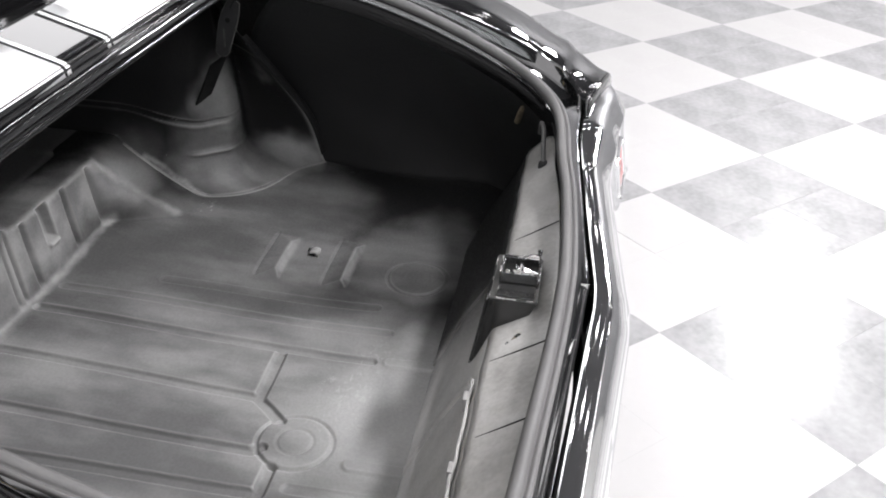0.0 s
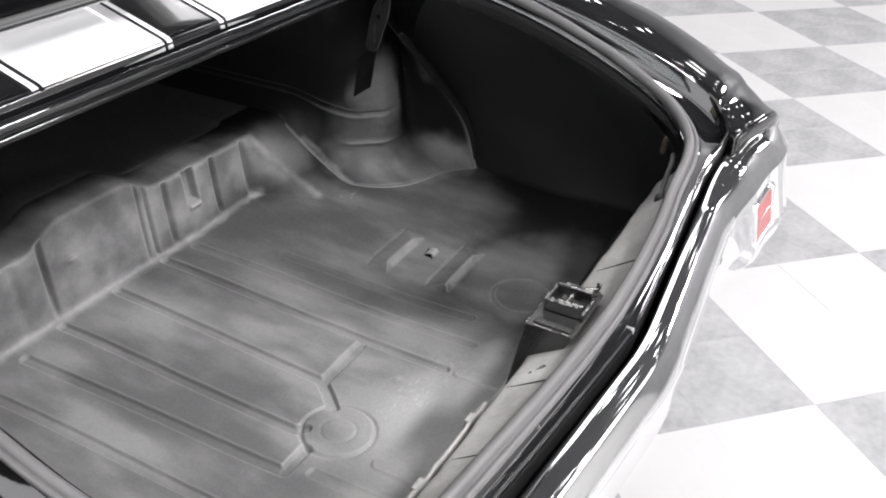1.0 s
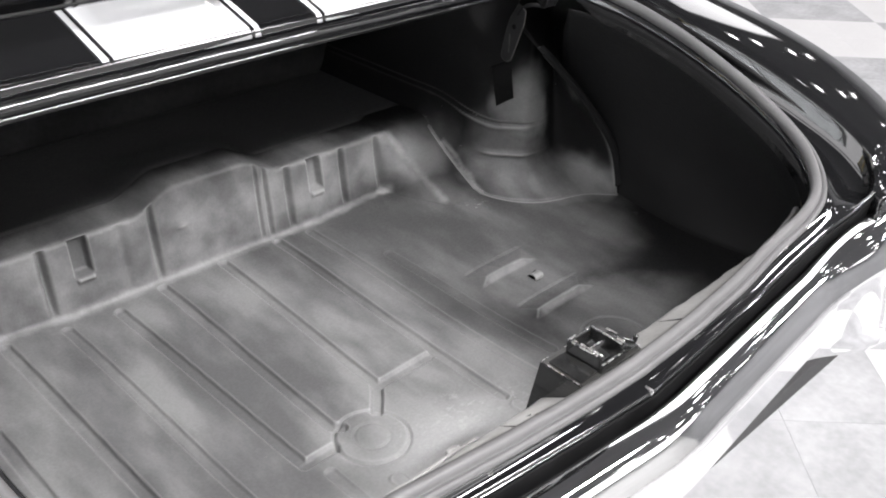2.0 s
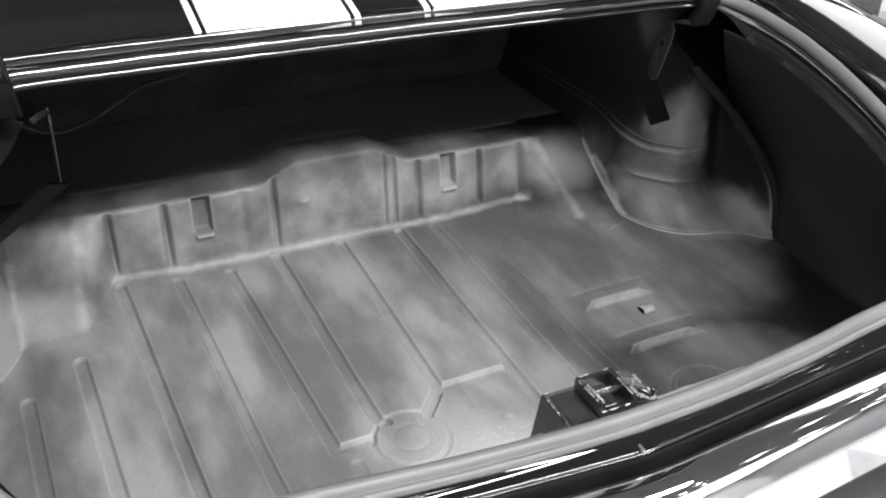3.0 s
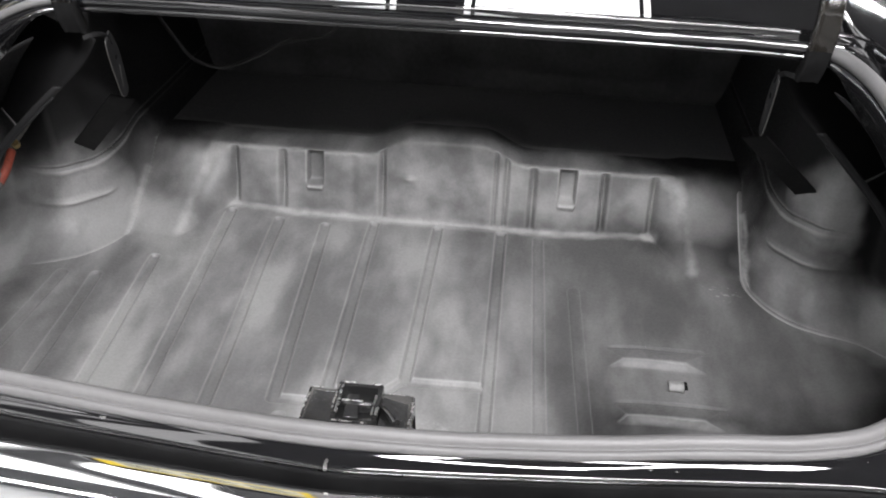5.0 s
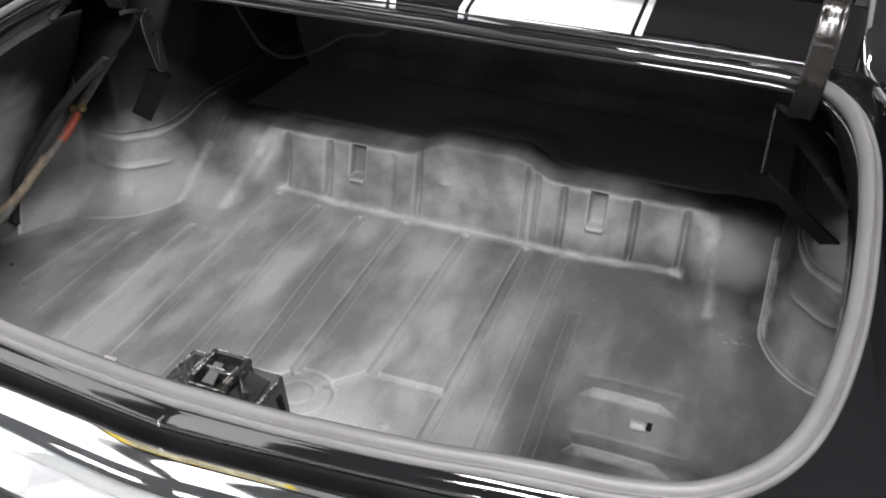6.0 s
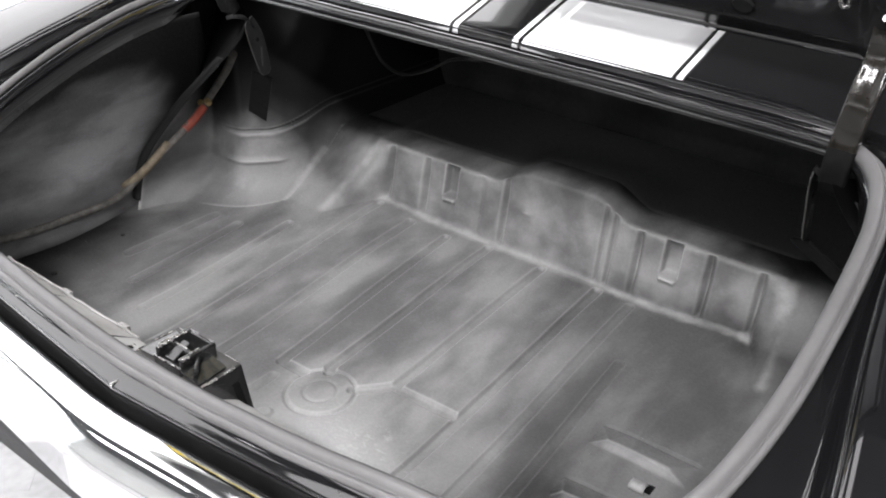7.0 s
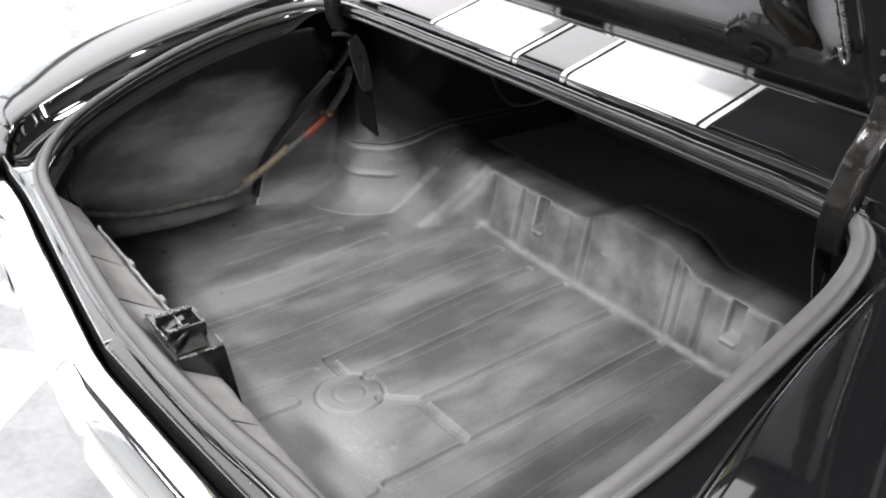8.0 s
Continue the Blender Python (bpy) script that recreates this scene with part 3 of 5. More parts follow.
for seg in ((-0.622, -0.29, -0.618, -0.57, 0.0095, 0.004), (-0.533, -0.22, -0.522, -0.62, 0.0095, 0.006), (-0.436, -0.03, -0.410, -0.80), (-0.331, -0.04, -0.304, -0.80, 0.0095, 0.0055),
            (-0.232, -0.04, -0.206, -0.556, 0.0095, 0.0065), (-0.206, -0.556, -0.150, -0.556), (-0.132, -0.02, -0.123, -0.516), (-0.123, -0.516, -0.112, -0.530),
            (0.003, -0.02, 0.003, -0.480), (0.003, -0.484, -0.018, -0.510), (-0.018, -0.510, -0.046, -0.540), (0.003, -0.488, 0.126, -0.486),
            (0.135, -0.02, 0.146, -0.648), (0.212, -0.03, 0.236, -0.66, 0.009, 0.004),
            (-0.186, -0.597, -0.186, -0.82, 0.0095, 0.0035), (0.285, -0.20, 0.309, -0.62, 0.009, 0.003), (-0.684, -0.30, -0.700, -0.52, 0.0095, 0.003)):
    channels = np.minimum(channels, groove(*seg))
press += channels
for seg in ((0.146, -0.682, 0.152, -0.84), (-0.121, -0.676, -0.121, -0.84)):
    press += raised(*seg)
for cx, cy, deep in ((-0.088, -0.578, 1.0), (0.421, -0.680, 0.5)):
    r = np.hypot(X - cx, Y - cy)
    press += deep * (-0.0046 * np.exp(-((r - 0.061) / 0.0026) ** 2) - 0.0020 * np.exp(-((r - 0.029) / 0.0026) ** 2) + 0.0020 * (1 - smoothstep(0.054, 0.060, r)))
# two pressed louvres beside the drain clip: a steep near face and a long back slope ending in a thin crease
for bx0, bx1, tx0, tx1, y0, y1, y2 in ((0.344, 0.512, 0.371, 0.476, -0.411, -0.397, -0.362), (0.352, 0.529, 0.371, 0.492, -0.548, -0.533, -0.498)):
    ends = np.clip(np.minimum((X - bx0) / (tx0 - bx0), (bx1 - X) / (bx1 - tx1)), 0, 1)
    press += 0.0088 * np.minimum(ends, np.clip(np.minimum((Y - y0) / (y1 - y0), (y2 - Y) / (y2 - y1)), 0, 1))
    press += -0.0022 * np.exp(-((Y - y2 - 0.003) / 0.0022) ** 2) * smoothstep(bx0, bx0 + 0.01, X) * (1 - smoothstep(bx1, bx1 + 0.01, X))
press += 0.0010 * (np.sin(X * 9 + 1.3) * np.cos(Y * 11) + 0.5 * np.sin(X * 23 + Y * 17))
onfloor = np.zeros(NF + NW + NS)
onfloor[:NF - 4] = 1
onfloor = np.convolve(onfloor, np.ones(7) / 7, "same")[:, None]
pan[:, :, 2] += press * onfloor
# upright ribs on the step, and two pressed slots
rib = np.zeros(NX)
for rx, w, d in ((-0.435, 0.007, 0.012), (-0.333, 0.007, 0.015), (-0.120, 0.006, 0.013), (0.116, 0.004, 0.008), (0.138, 0.005, 0.010), (0.193, 0.007, 0.013),
                 (0.338, 0.007, 0.014), (0.438, 0.007, 0.012), (-0.185, 0.01, 0.006)):
    rib += 1.35 * d * np.exp(-((gx - rx) / w) ** 2)
hfrac = np.zeros((NF + NW + NS, 1))
hfrac[NF:NF + NW, 0] = np.sin(np.linspace(0, 1, NW) * math.pi) ** 0.35
pan[:, :, 1] += rib[None] * hfrac * (1 - outer[None])
slot = np.zeros_like(X)
wallv = (pan[:, :, 2] - 0.478) / (zt - 0.478)[None]
for sx in (-0.263, 0.263):
    slot += smoothstep(sx - 0.019, sx - 0.014, X) * (1 - smoothstep(sx + 0.014, sx + 0.019, X)) * smoothstep(0.42, 0.46, wallv)
slot[:NF] = 0
slot[NF + NW:] = 0
pan[:, :, 1] += 0.022 * slot
lip = np.zeros_like(X)
for sx in (-0.263, 0.263):
    lip += smoothstep(sx - 0.019, sx - 0.014, X) * (1 - smoothstep(sx + 0.014, sx + 0.019, X)) * np.exp(-((wallv - 0.40) / 0.05) ** 2)
lip[:NF] = 0
lip[NF + NW:] = 0
pan[:, :, 1] -= 0.007 * lip
dent = np.exp(-(((pan[:, :, 0] + 0.062) / 0.012) ** 2 + ((pan[:, :, 2] - 0.562) / 0.006) ** 2))
dent[:NF] = 0
pan[:, :, 1] -= 0.004 * dent
trunk_floor = part("trunk_floor", grid("trunk_floor", pan), PAN, car, "grey-painted pressed steel trunk floor with grooves")
last = pan[-1]
shelf_y = np.linspace(0, 1, 14)[:, None]
P = np.zeros((14, NX, 3))
P[:, :, 0] = gx
P[:, :, 1] = last[:, 1] - 0.004 + (0.46 - last[:, 1]) * shelf_y
P[:, :, 2] = last[:, 2] - 0.002 + (0.604 - last[:, 2]) * smoothstep(0, 0.6, shelf_y)
part("axle_shelf", grid("axle_shelf", P), SHELF, car, "black shelf over the axle with grey overspray", thick=0.002)


# drain clip and holes in the floor; slot and holes are flat, their shade put into dark colour
def floor_at(x, y):
    j = int(np.argmin(np.abs(gx - x)))
    i = int(np.argmin(np.abs(pan[:NF, j, 1] - y)))
    return pan[i, j, 2]


def pan_height(x, y):
    j = int(np.argmin(np.abs(gx - x)))
    return float(np.interp(y, pan[:NF + NW, j, 1], pan[:NF + NW, j, 2]))


zf = floor_at(0.455, -0.452)
tab = [(-0.0005, -0.002), (-0.0025, 0.005), (0.000, 0.0085), (0.006, 0.0092), (0.014, 0.0075), (0.018, 0.003)]
rowsC = np.array([[(x, -0.461 + a, zf + b) for a, b in tab] for x in np.linspace(0.443, 0.468, 5)])
part("floor_clip", grid("floor_clip", rowsC), PAN, trunk_floor, "bent steel tab over a dark slot", thick=0.0014)
part("clip_slot", box(0.446, 0.476, -0.456, -0.436, zf - 0.004, zf + 0.0007), VOID, trunk_floor)
for hx, hy, hr in ((0.805, -0.447, 0.006), (-0.737, -0.670, 0.006), (-0.760, -0.49, 0.005)):
    o = part("drain_hole", disc("drain_hole", hr, 0.003), DARK, trunk_floor, "small dark hole in the floor")
    o.location = (hx, hy, floor_at(hx, hy) + 0.0008)


# ---- wheelhouses ----
def wheelhouse(sign):
    # its foot on the ramp and the floor, from the front to the folded flange
    foot = spline([(0.603, 0.46), (0.604, 0.25), (0.606, 0.08), (0.609, -0.08), (0.613, -0.15), (0.640, -0.213), (0.682, -0.262), (0.724, -0.289)], 90)
    tangent = np.gradient(foot, axis=0)
    inward = np.stack([-tangent[:, 1], tangent[:, 0]], 1)
    inward /= np.linalg.norm(inward, axis=1)[:, None]
    inward = np.stack([np.convolve(np.pad(inward[:, k], 8, "edge"), np.ones(17) / 17, "valid") for k in (0, 1)], 1)
    ground = np.array([pan_height(px, py) for px, py in foot])
    flare = 0.022 + 0.050 * smoothstep(-0.04, -0.23, foot[:, 1])
    fold = spline([(0.838, -0.385, 0.44), (0.840, -0.368, 0.485), (0.836, -0.335, 0.590), (0.772, -0.285, 0.705), (0.690, -0.262, 0.795), (0.600, -0.250, 0.880), (0.560, -0.248, 0.94)], 120)
    if sign < 0:
        fold = fold + (-0.022, -0.036, 0.0)
    zs = np.linspace(0.43, 0.93, 180)
    rowsW = []
    for z in zs:
        k = np.clip((z - 0.46) / 0.50, 0, 0.999)
        rise = np.maximum(0.0, z - ground)
        inset = flare * (1 - np.exp(-rise / 0.032)) + 0.30 * (1 - math.sqrt(1 - k ** 3))
        seam_z = 0.626 + 0.035 * smoothstep(-0.16, 0.05, foot[:, 1])
        span = 1 - smoothstep(0.672, 0.700, foot[:, 0])
        seam = 0.009 * np.exp(-((z - seam_z) / 0.0030) ** 2) - 0.0025 * np.exp(-((z - seam_z + 0.010) / 0.006) ** 2)
        crease = -0.0075 * np.exp(-((z - 0.556) / 0.0060) ** 2) * smoothstep(-0.10, -0.15, foot[:, 1])
        inset = inset + (seam * (1 - 0.6 * smoothstep(-0.15, 0.0, foot[:, 1])) + crease) * span + 0.060 * smoothstep(0.676, 0.730, foot[:, 0]) * np.minimum(1, rise / 0.07)
        dome = foot + inward * inset[:, None]
        e = np.array([np.interp(z, fold[:, 2], fold[:, j]) for j in (0, 1)])
        u = np.linspace(0, 1, 31)[1:, None]
        heading = dome[-1] - dome[-6]
        bend = dome[-1] + heading / np.linalg.norm(heading) * 0.35 * np.linalg.norm(e - dome[-1])
        web = (1 - u) ** 2 * dome[-1] + 2 * u * (1 - u) * bend + u * u * e
        sec = np.vstack([dome, web])
        soft = np.stack([np.convolve(np.pad(sec[:, k], 7, 'edge'), np.ones(15) / 15, 'valid') for k in (0, 1)], 1)
        near = (smoothstep(68, 80, np.arange(len(sec))) * (1 - smoothstep(104, 116, np.arange(len(sec)))))[:, None]
        sec = sec * (1 - near) + soft * near
        rowsW.append(np.stack([sign * sec[:, 0], sec[:, 1], 0 * sec[:, 0] + z], 1))
    P = np.stack(rowsW)
    # the upper end of the web beside the hinge is coloured blacker: a mesh of its own
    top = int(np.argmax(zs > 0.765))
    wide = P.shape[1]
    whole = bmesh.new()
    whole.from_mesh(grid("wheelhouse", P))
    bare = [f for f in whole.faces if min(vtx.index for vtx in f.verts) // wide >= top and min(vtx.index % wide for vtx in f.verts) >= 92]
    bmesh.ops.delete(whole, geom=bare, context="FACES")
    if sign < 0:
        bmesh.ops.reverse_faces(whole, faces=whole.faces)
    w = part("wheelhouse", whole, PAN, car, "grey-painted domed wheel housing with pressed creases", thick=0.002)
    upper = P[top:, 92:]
    part("web_end", grid("web_end", upper if sign > 0 else upper[:, ::-1]), SHADE, w, "black upper end of the web", thick=0.002)
    # welded lip round its foot, painted over on the window side
    if sign > 0:
        lipline = np.array([(px, py, pan_height(px, py) + 0.0005) for px, py in foot if py < 0.05] + [(px, py, pan_height(px, py) + 0.0005) for px, py in spline([foot[-1], (0.782, -0.318), (fold[8, 0], fold[8, 1])], 14)[1:]])
        lipline[:, 2] = np.convolve(np.pad(lipline[:, 2], 3, "edge"), np.ones(7) / 7, "valid")
        part("foot_lip", sweep("foot_lip", even(lipline, 80), [(-0.007, -0.003), (-0.005, 0.0), (-0.002, 0.0008), (0.002, 0.0008), (0.005, 0.0), (0.007, -0.003)]), PAN, w, "spot-welded lip")
    # folded flange along the outer edge
    D = fold[12:-24] * (sign, 1, 1)
    part("flange", tube("flange", D[::6], 0.0032, 60, 8), WALL_PAINT, w)
    turned = np.stack([D, D + (sign * 0.006, -0.004, 0.002), D + (sign * 0.013, -0.006, 0.004)], 1)
    part("turned_edge", grid("turned_edge", turned if sign < 0 else turned[:, ::-1]), WALL_PAINT, w, "dark folded flange", thick=0.002)
    # flat brace down from the hinge post
    shift = np.array((-0.030, -0.042, 0.006)) if sign < 0 else np.zeros(3)
    s = np.array([(0.546, -0.240, 0.824), (0.593, -0.205, 0.773), (0.640, -0.171, 0.723), (0.688, -0.136, 0.672)]) + shift
    s[:, 0] *= sign
    run = (s[-1] - s[0]) / np.linalg.norm(s[-1] - s[0])
    across = np.cross(run, np.array((0.22 * sign, 0.72, 0.60)))
    across /= np.linalg.norm(across)
    face = np.cross(across, run)
    # its lower end is cut askew
    P = np.stack([p + across * a + face * b - run * 0.53 * sign * a * k / 15 for k, p in enumerate(spline(s, 16)) for a, b in ((-0.021, -0.002), (0.021, -0.002), (0.021, 0.002), (-0.021, 0.002))]).reshape(16, 4, 3)
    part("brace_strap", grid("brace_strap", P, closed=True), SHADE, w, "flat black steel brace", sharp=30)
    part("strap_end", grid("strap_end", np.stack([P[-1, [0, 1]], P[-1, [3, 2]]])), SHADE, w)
    return w


for sgn in (1, -1):
    wheelhouse(sgn)


# ---- inner quarter walls ----
def inner_wall(sign):
    k = [i for i in range(NR) if rim[i, 1] < -0.325 and rim[i, 0] > 0.46]
    top = rim[k]
    n = nrm[k]
    B = spline([(0.42, -0.845, 0.46), (0.55, -0.875, 0.46), (0.72, -0.88, 0.46), (0.828, -0.79, 0.46), (0.832, -0.70, 0.46), (0.822, -0.58, 0.46), (0.845, -0.34, 0.46)], len(k))
    rowsI = [top - n * 0.006 - Z * 0.046, top + n * 0.012 - Z * 0.06]
    belly = B + (top - B) * 0.5
    pushed = belly + n * 0.10
    pushed[:, 0] = np.minimum(pushed[:, 0], 0.925)
    pushed[:, 1] = np.maximum(pushed[:, 1], -0.965)
    forward = smoothstep(-0.48, -0.33, top[:, 1])
    pushed[:, 1] += 0.17 * forward
    pushed[:, 0] += 0.06 * forward
    for t in np.linspace(0, 1, 18)[1:]:
        a, b, c = rowsI[1], pushed + n * 0.03 - Z * 0.03, B
        q = (1 - t) ** 2 * a + 2 * t * (1 - t) * b + t * t * c
        rowsI.append(q)
    P = np.stack(rowsI)
    P[:, :, 0] *= sign
    return part("inner_quarter", grid("inner_quarter", P if sign < 0 else P[::-1]), OVERSPRAY if sign < 0 else WALL_PAINT, car, "satin black inner fender with grey overspray" if sign < 0 else "satin black inner fender", thick=0.002)


for sgn in (1, -1):
    inner_wall(sgn)

# ---- rear inner panel: sloped ledge under the seal and wall down to the floor ----
xr = np.linspace(-0.56, 0.56, 57)
bow = (1 - (xr / 0.56) ** 2) * 0.028
prof = [(-0.940, 0.752), (-0.925, 0.739), (-0.882, 0.696), (-0.876, 0.690), (-0.871, 0.678), (-0.856, 0.64), (-0.815, 0.56), (-0.788, 0.50), (-0.776, 0.470), (-0.768, 0.4520), (-0.760, 0.4350)]
P = np.stack([np.stack([xr, y - bow * (z > 0.72) + 0 * xr, z - 0.010 * bow / 0.028 + 0 * xr + 0.006 * (z < 0.6)], 1) for y, z in prof])
# its front edge is uneven
P[2:5, :, 1] += 0.0008 * np.sin(xr * 31 + 0.6) + 0.0007 * np.sin(xr * 83) + 0.0007 * np.sin(xr * 190 + 2)
P[1:3, :, 2] += 0.0014 * np.sin(xr * 47 + 1)
# pressed seams across the ledge
seam = sum(np.exp(-((xr - c) / 0.006) ** 2) for c in (-0.31, -0.135, 0.19))
P[1:4, :, 2] -= 0.004 * seam
lower = part("rear_wall", grid("rear_wall", P[4:, ::-1]), REAR_WALL_LIT, car, "grey wall below the ledge, painted paler for its light", thick=0.002)
rear_panel = part("rear_ledge", grid("rear_ledge", P[:5, ::-1]), PRIMER, car, "light grey primed rear ledge with seams", thick=0.002)
for c in (-0.31, -0.135, 0.19):
    j = int(np.argmin(np.abs(xr - c)))
    part("panel_seam", tube("panel_seam", [P[0, j] + (0, 0, 0.001), P[2, j] + (0, 0, 0.0015)], 0.0010, 6, 6), BRACKET, rear_panel)

for c in (-0.121, 0.152):
    j = int(np.argmin(np.abs(xr - c)))
    line = spline([P[k, j] + (0, 0.001, 0.0) for k in (10, 9, 8, 7, 6, 5)], 30)
    part("wall_rib", sweep("wall_rib", line, [(-0.0125, -0.004), (-0.010, 0.0035), (0.010, 0.0035), (0.0125, -0.004)], up=(0, 1, 0.3)), REAR_WALL_LIT, lower, "pressed rib climbing the wall")
# pale flange strip with two weld tabs below the ledge's front edge
j0, j1 = int(np.argmin(np.abs(xr + 0.50))), int(np.argmin(np.abs(xr + 0.165)))
strip = P[4, j0:j1 + 1] + (0, 0.010, -0.008)
part("flange_strip", sweep("flange_strip", strip, [(-0.002, -0.009), (0.002, -0.009), (0.002, 0.009), (-0.002, 0.009)]), WORNPRIMER, rear_panel, "pale spot-welded flange strip", bevel=0.0006)
for c in (-0.20, -0.345):
    j = int(np.argmin(np.abs(xr - c)))
    q = P[4, j] + (0, 0.012, -0.008)
    part("weld_tab", box(q[0] - 0.010, q[0] + 0.010, q[1] - 0.003, q[1] + 0.004, q[2] - 0.011, q[2] + 0.011), WORNPRIMER, rear_panel, bevel=0.0015)

# front bulkhead behind the seat, dark
P = np.array([[(x, y, z) for x in np.linspace(-0.93, 0.93, 9)] for y, z in ((0.44, 0.60), (0.445, 0.80), (0.45, 0.92), (0.455, 1.10))])
bulk = part("seat_bulkhead", grid("seat_bulkhead", P), CAVITY, car, "dark steel bulkhead behind the rear seat", thick=0.003)
# flat black discs stand for the shade in the bulkhead's holes
for hx in (-0.42, -0.27, 0.25, 0.42):
    o = part("bulkhead_hole", disc("bulkhead_hole", 0.03, 0.004), BLACK_RUBBER, bulk)
    o.matrix_world = pose(hx, 0.438, 0.83, 90)
for sgn in (1, -1):
    P = np.array([[(sgn * 0.935, y, z) for y in np.linspace(-0.40, 0.46, 6)] for z in (0.44, 0.7, 0.95, 1.0)])
    part("inner_side", grid("inner_side", P), CAVITY, car, thick=0.003)


# ---- hinges ----
def hinge(sign):
    s = np.array([(0.574, -0.318, 0.952), (0.576, -0.326, 0.970), (0.578, -0.331, 0.990), (0.581, -0.332, 1.020), (0.584, -0.326, 1.055), (0.586, -0.312, 1.085), (0.587, -0.298, 1.108), (0.588, -0.292, 1.135), (0.588, -0.302, 1.17), (0.588, -0.335, 1.225)])
    s[:, 0] = s[:, 0] * sign + 0.012
    # a channel with a crowned face and rolled edges
    w, d = 0.0175, 0.022
    sec = [(-w + 0.002, d), (-w, 0.008), (-w, 0.0025), (-w + 0.0008, -0.0002), (-w + 0.0026, -0.0016), (-w + 0.0050, -0.0012), (-w + 0.0075, 0.0), (-0.003, -0.0003)]
    sec = sec + [(-a, b) for a, b in sec[::-1]]
    path = spline(s, 60)
    t = np.gradient(path, axis=0)
    t /= np.linalg.norm(t, axis=1)[:, None]
    across = np.array([1.0, 0, 0])
    nn = np.cross(across, t)
    nn /= np.linalg.norm(nn, axis=1)[:, None]
    P = path[:, None] + across * np.array(sec)[None, :, :1] - nn[:, None] * np.array(sec)[None, :, 1:2]
    # the foot is split off and coloured near-black for the shade under the deck
    low = int(np.argmax(path[:, 2] > 1.002))
    h = part("hinge_arm", grid("hinge_arm", P[low:], closed=True), HINGE, car, "dark glossy gooseneck hinge arm")
    part("hinge_root", grid("hinge_root", P[:low + 1], closed=True), VOID, h, "foot of the arm, coloured dark for shade")
    # bracket that carries the hinge: an upright plate with rubbed edges, a hole and a hooked top
    dx, dy = (-0.040, -0.030) if sign < 0 else (0.0, 0.0)
    px = sign * (0.553 + dx)
    outline = np.array([(-0.272, 0.952), (-0.262, 0.940), (-0.246, 0.908), (-0.234, 0.850), (-0.234, 0.836), (-0.246, 0.830), (-0.258, 0.836), (-0.268, 0.862), (-0.284, 0.912), (-0.288, 0.940)]) + (dy, 0)
    plate = [(px - 0.0014, y, z) for y, z in outline] + [(px + 0.0014, y, z) for y, z in outline]
    n = len(outline)
    faces = [tuple(range(n)), tuple(range(2 * n - 1, n - 1, -1))] + [(i, n + i, n + (i + 1) % n, (i + 1) % n) for i in range(n)]
    p = part("hinge_bracket", mesh_from("hinge_bracket", plate, faces, smooth=False), BRACKET, h, "satin dark hinge bracket with rubbed edges")
    part("plate_edge", tube("plate_edge", [(px, y, z) for y, z in outline], 0.0012, 50, 6, up=(1, 0, 0)), WORN, p, "rubbed plate edge")
    hook = [(px, -0.270 + dy, 0.930), (px + sign * 0.001, -0.278 + dy, 0.944), (px + sign * 0.005, -0.290 + dy, 0.953), (px + sign * 0.014, -0.304 + dy, 0.955), (px + sign * 0.024, -0.312 + dy, 0.952)]
    part("bracket_hook", sweep("bracket_hook", spline(hook, 18), [(-0.004, -0.0012), (0.004, -0.0012), (0.004, 0.0012), (-0.004, 0.0012)], up=(0, -1, 0.3)), SHADE, p, "hooked top", bevel=0.0006)
    o = part("bracket_hole", disc("bracket_hole", 0.005, 0.0036, 14), VOID, p)
    o.matrix_world = pose(px, -0.262 + dy, 0.905, 0, 90)
    part("bracket_slot", box(px - 0.0019, px + 0.0019, -0.254 + dy, -0.251 + dy, 0.850, 0.888), WORN, p, "bright scratch")
    for by, bz in ((-0.312, 1.195), (-0.300, 1.165)):
        o = part("hinge_bolt", disc("hinge_bolt", 0.006, 0.006, 6), HINGE, h)
        o.matrix_world = pose(sign * 0.600, by - 0.012, bz, 60)
    return h


for sgn in (1, -1):
    hinge(sgn)

# ---- trunk lid, raised ----
LID = 58.0
lid_m = Matrix.Translation((0, -0.250, 1.092)) @ Matrix.Rotation(radians(-LID), 4, "X")
# in the lid's own frame -y runs from the hinge edge to the rear edge, z away from the trunk


def lid_half(v):
    return 0.640 + 0.055 * smoothstep(0.0, 0.25, v) - 0.02 * smoothstep(0.55, 0.72, v)


vs = np.linspace(0, 0.70, 24)
us = np.linspace(-1, 1, 33)
P = np.array([[(u * lid_half(v), -v, 0.030 + 0.014 * (1 - u * u) - 0.06 * max(0, v - 0.55) ** 1.2) for u in us] for v in vs])
trunk_lid = part("trunk_lid", grid("trunk_lid", P), GLOSS, car, "raised black trunk lid showing its inner frame", thick=0.002)
trunk_lid.matrix_world = lid_m
P2 = P.copy()
P2[:, :, 2] -= 0.006
skin = part("lid_skin", grid("lid_skin", P2[:, ::-1]), LIDSKIN, trunk_lid, "grey underside of the lid skin", thick=0.001)


def opening_distance(x, v):
    """Signed distance to the rounded openings of the inner frame, negative inside."""
    ax_ = np.abs(x)
    qx, qv = np.abs(ax_ - 0.293) - (0.243 - 0.04), np.abs(v - 0.335) - (0.262 - 0.04)
    d = np.hypot(np.maximum(qx, 0), np.maximum(qv, 0)) + np.minimum(np.maximum(qx, qv), 0) - 0.04
    boss = np.hypot((ax_ - 0.415) / 1.35, v - 0.062) - 0.036
    return np.maximum(d, -boss)


nu, nv = 300, 150
U_, V_ = np.meshgrid(np.linspace(-1, 1, nu), np.linspace(0.004, 0.690, nv))
XL = U_ * (lid_half(V_) - 0.012)
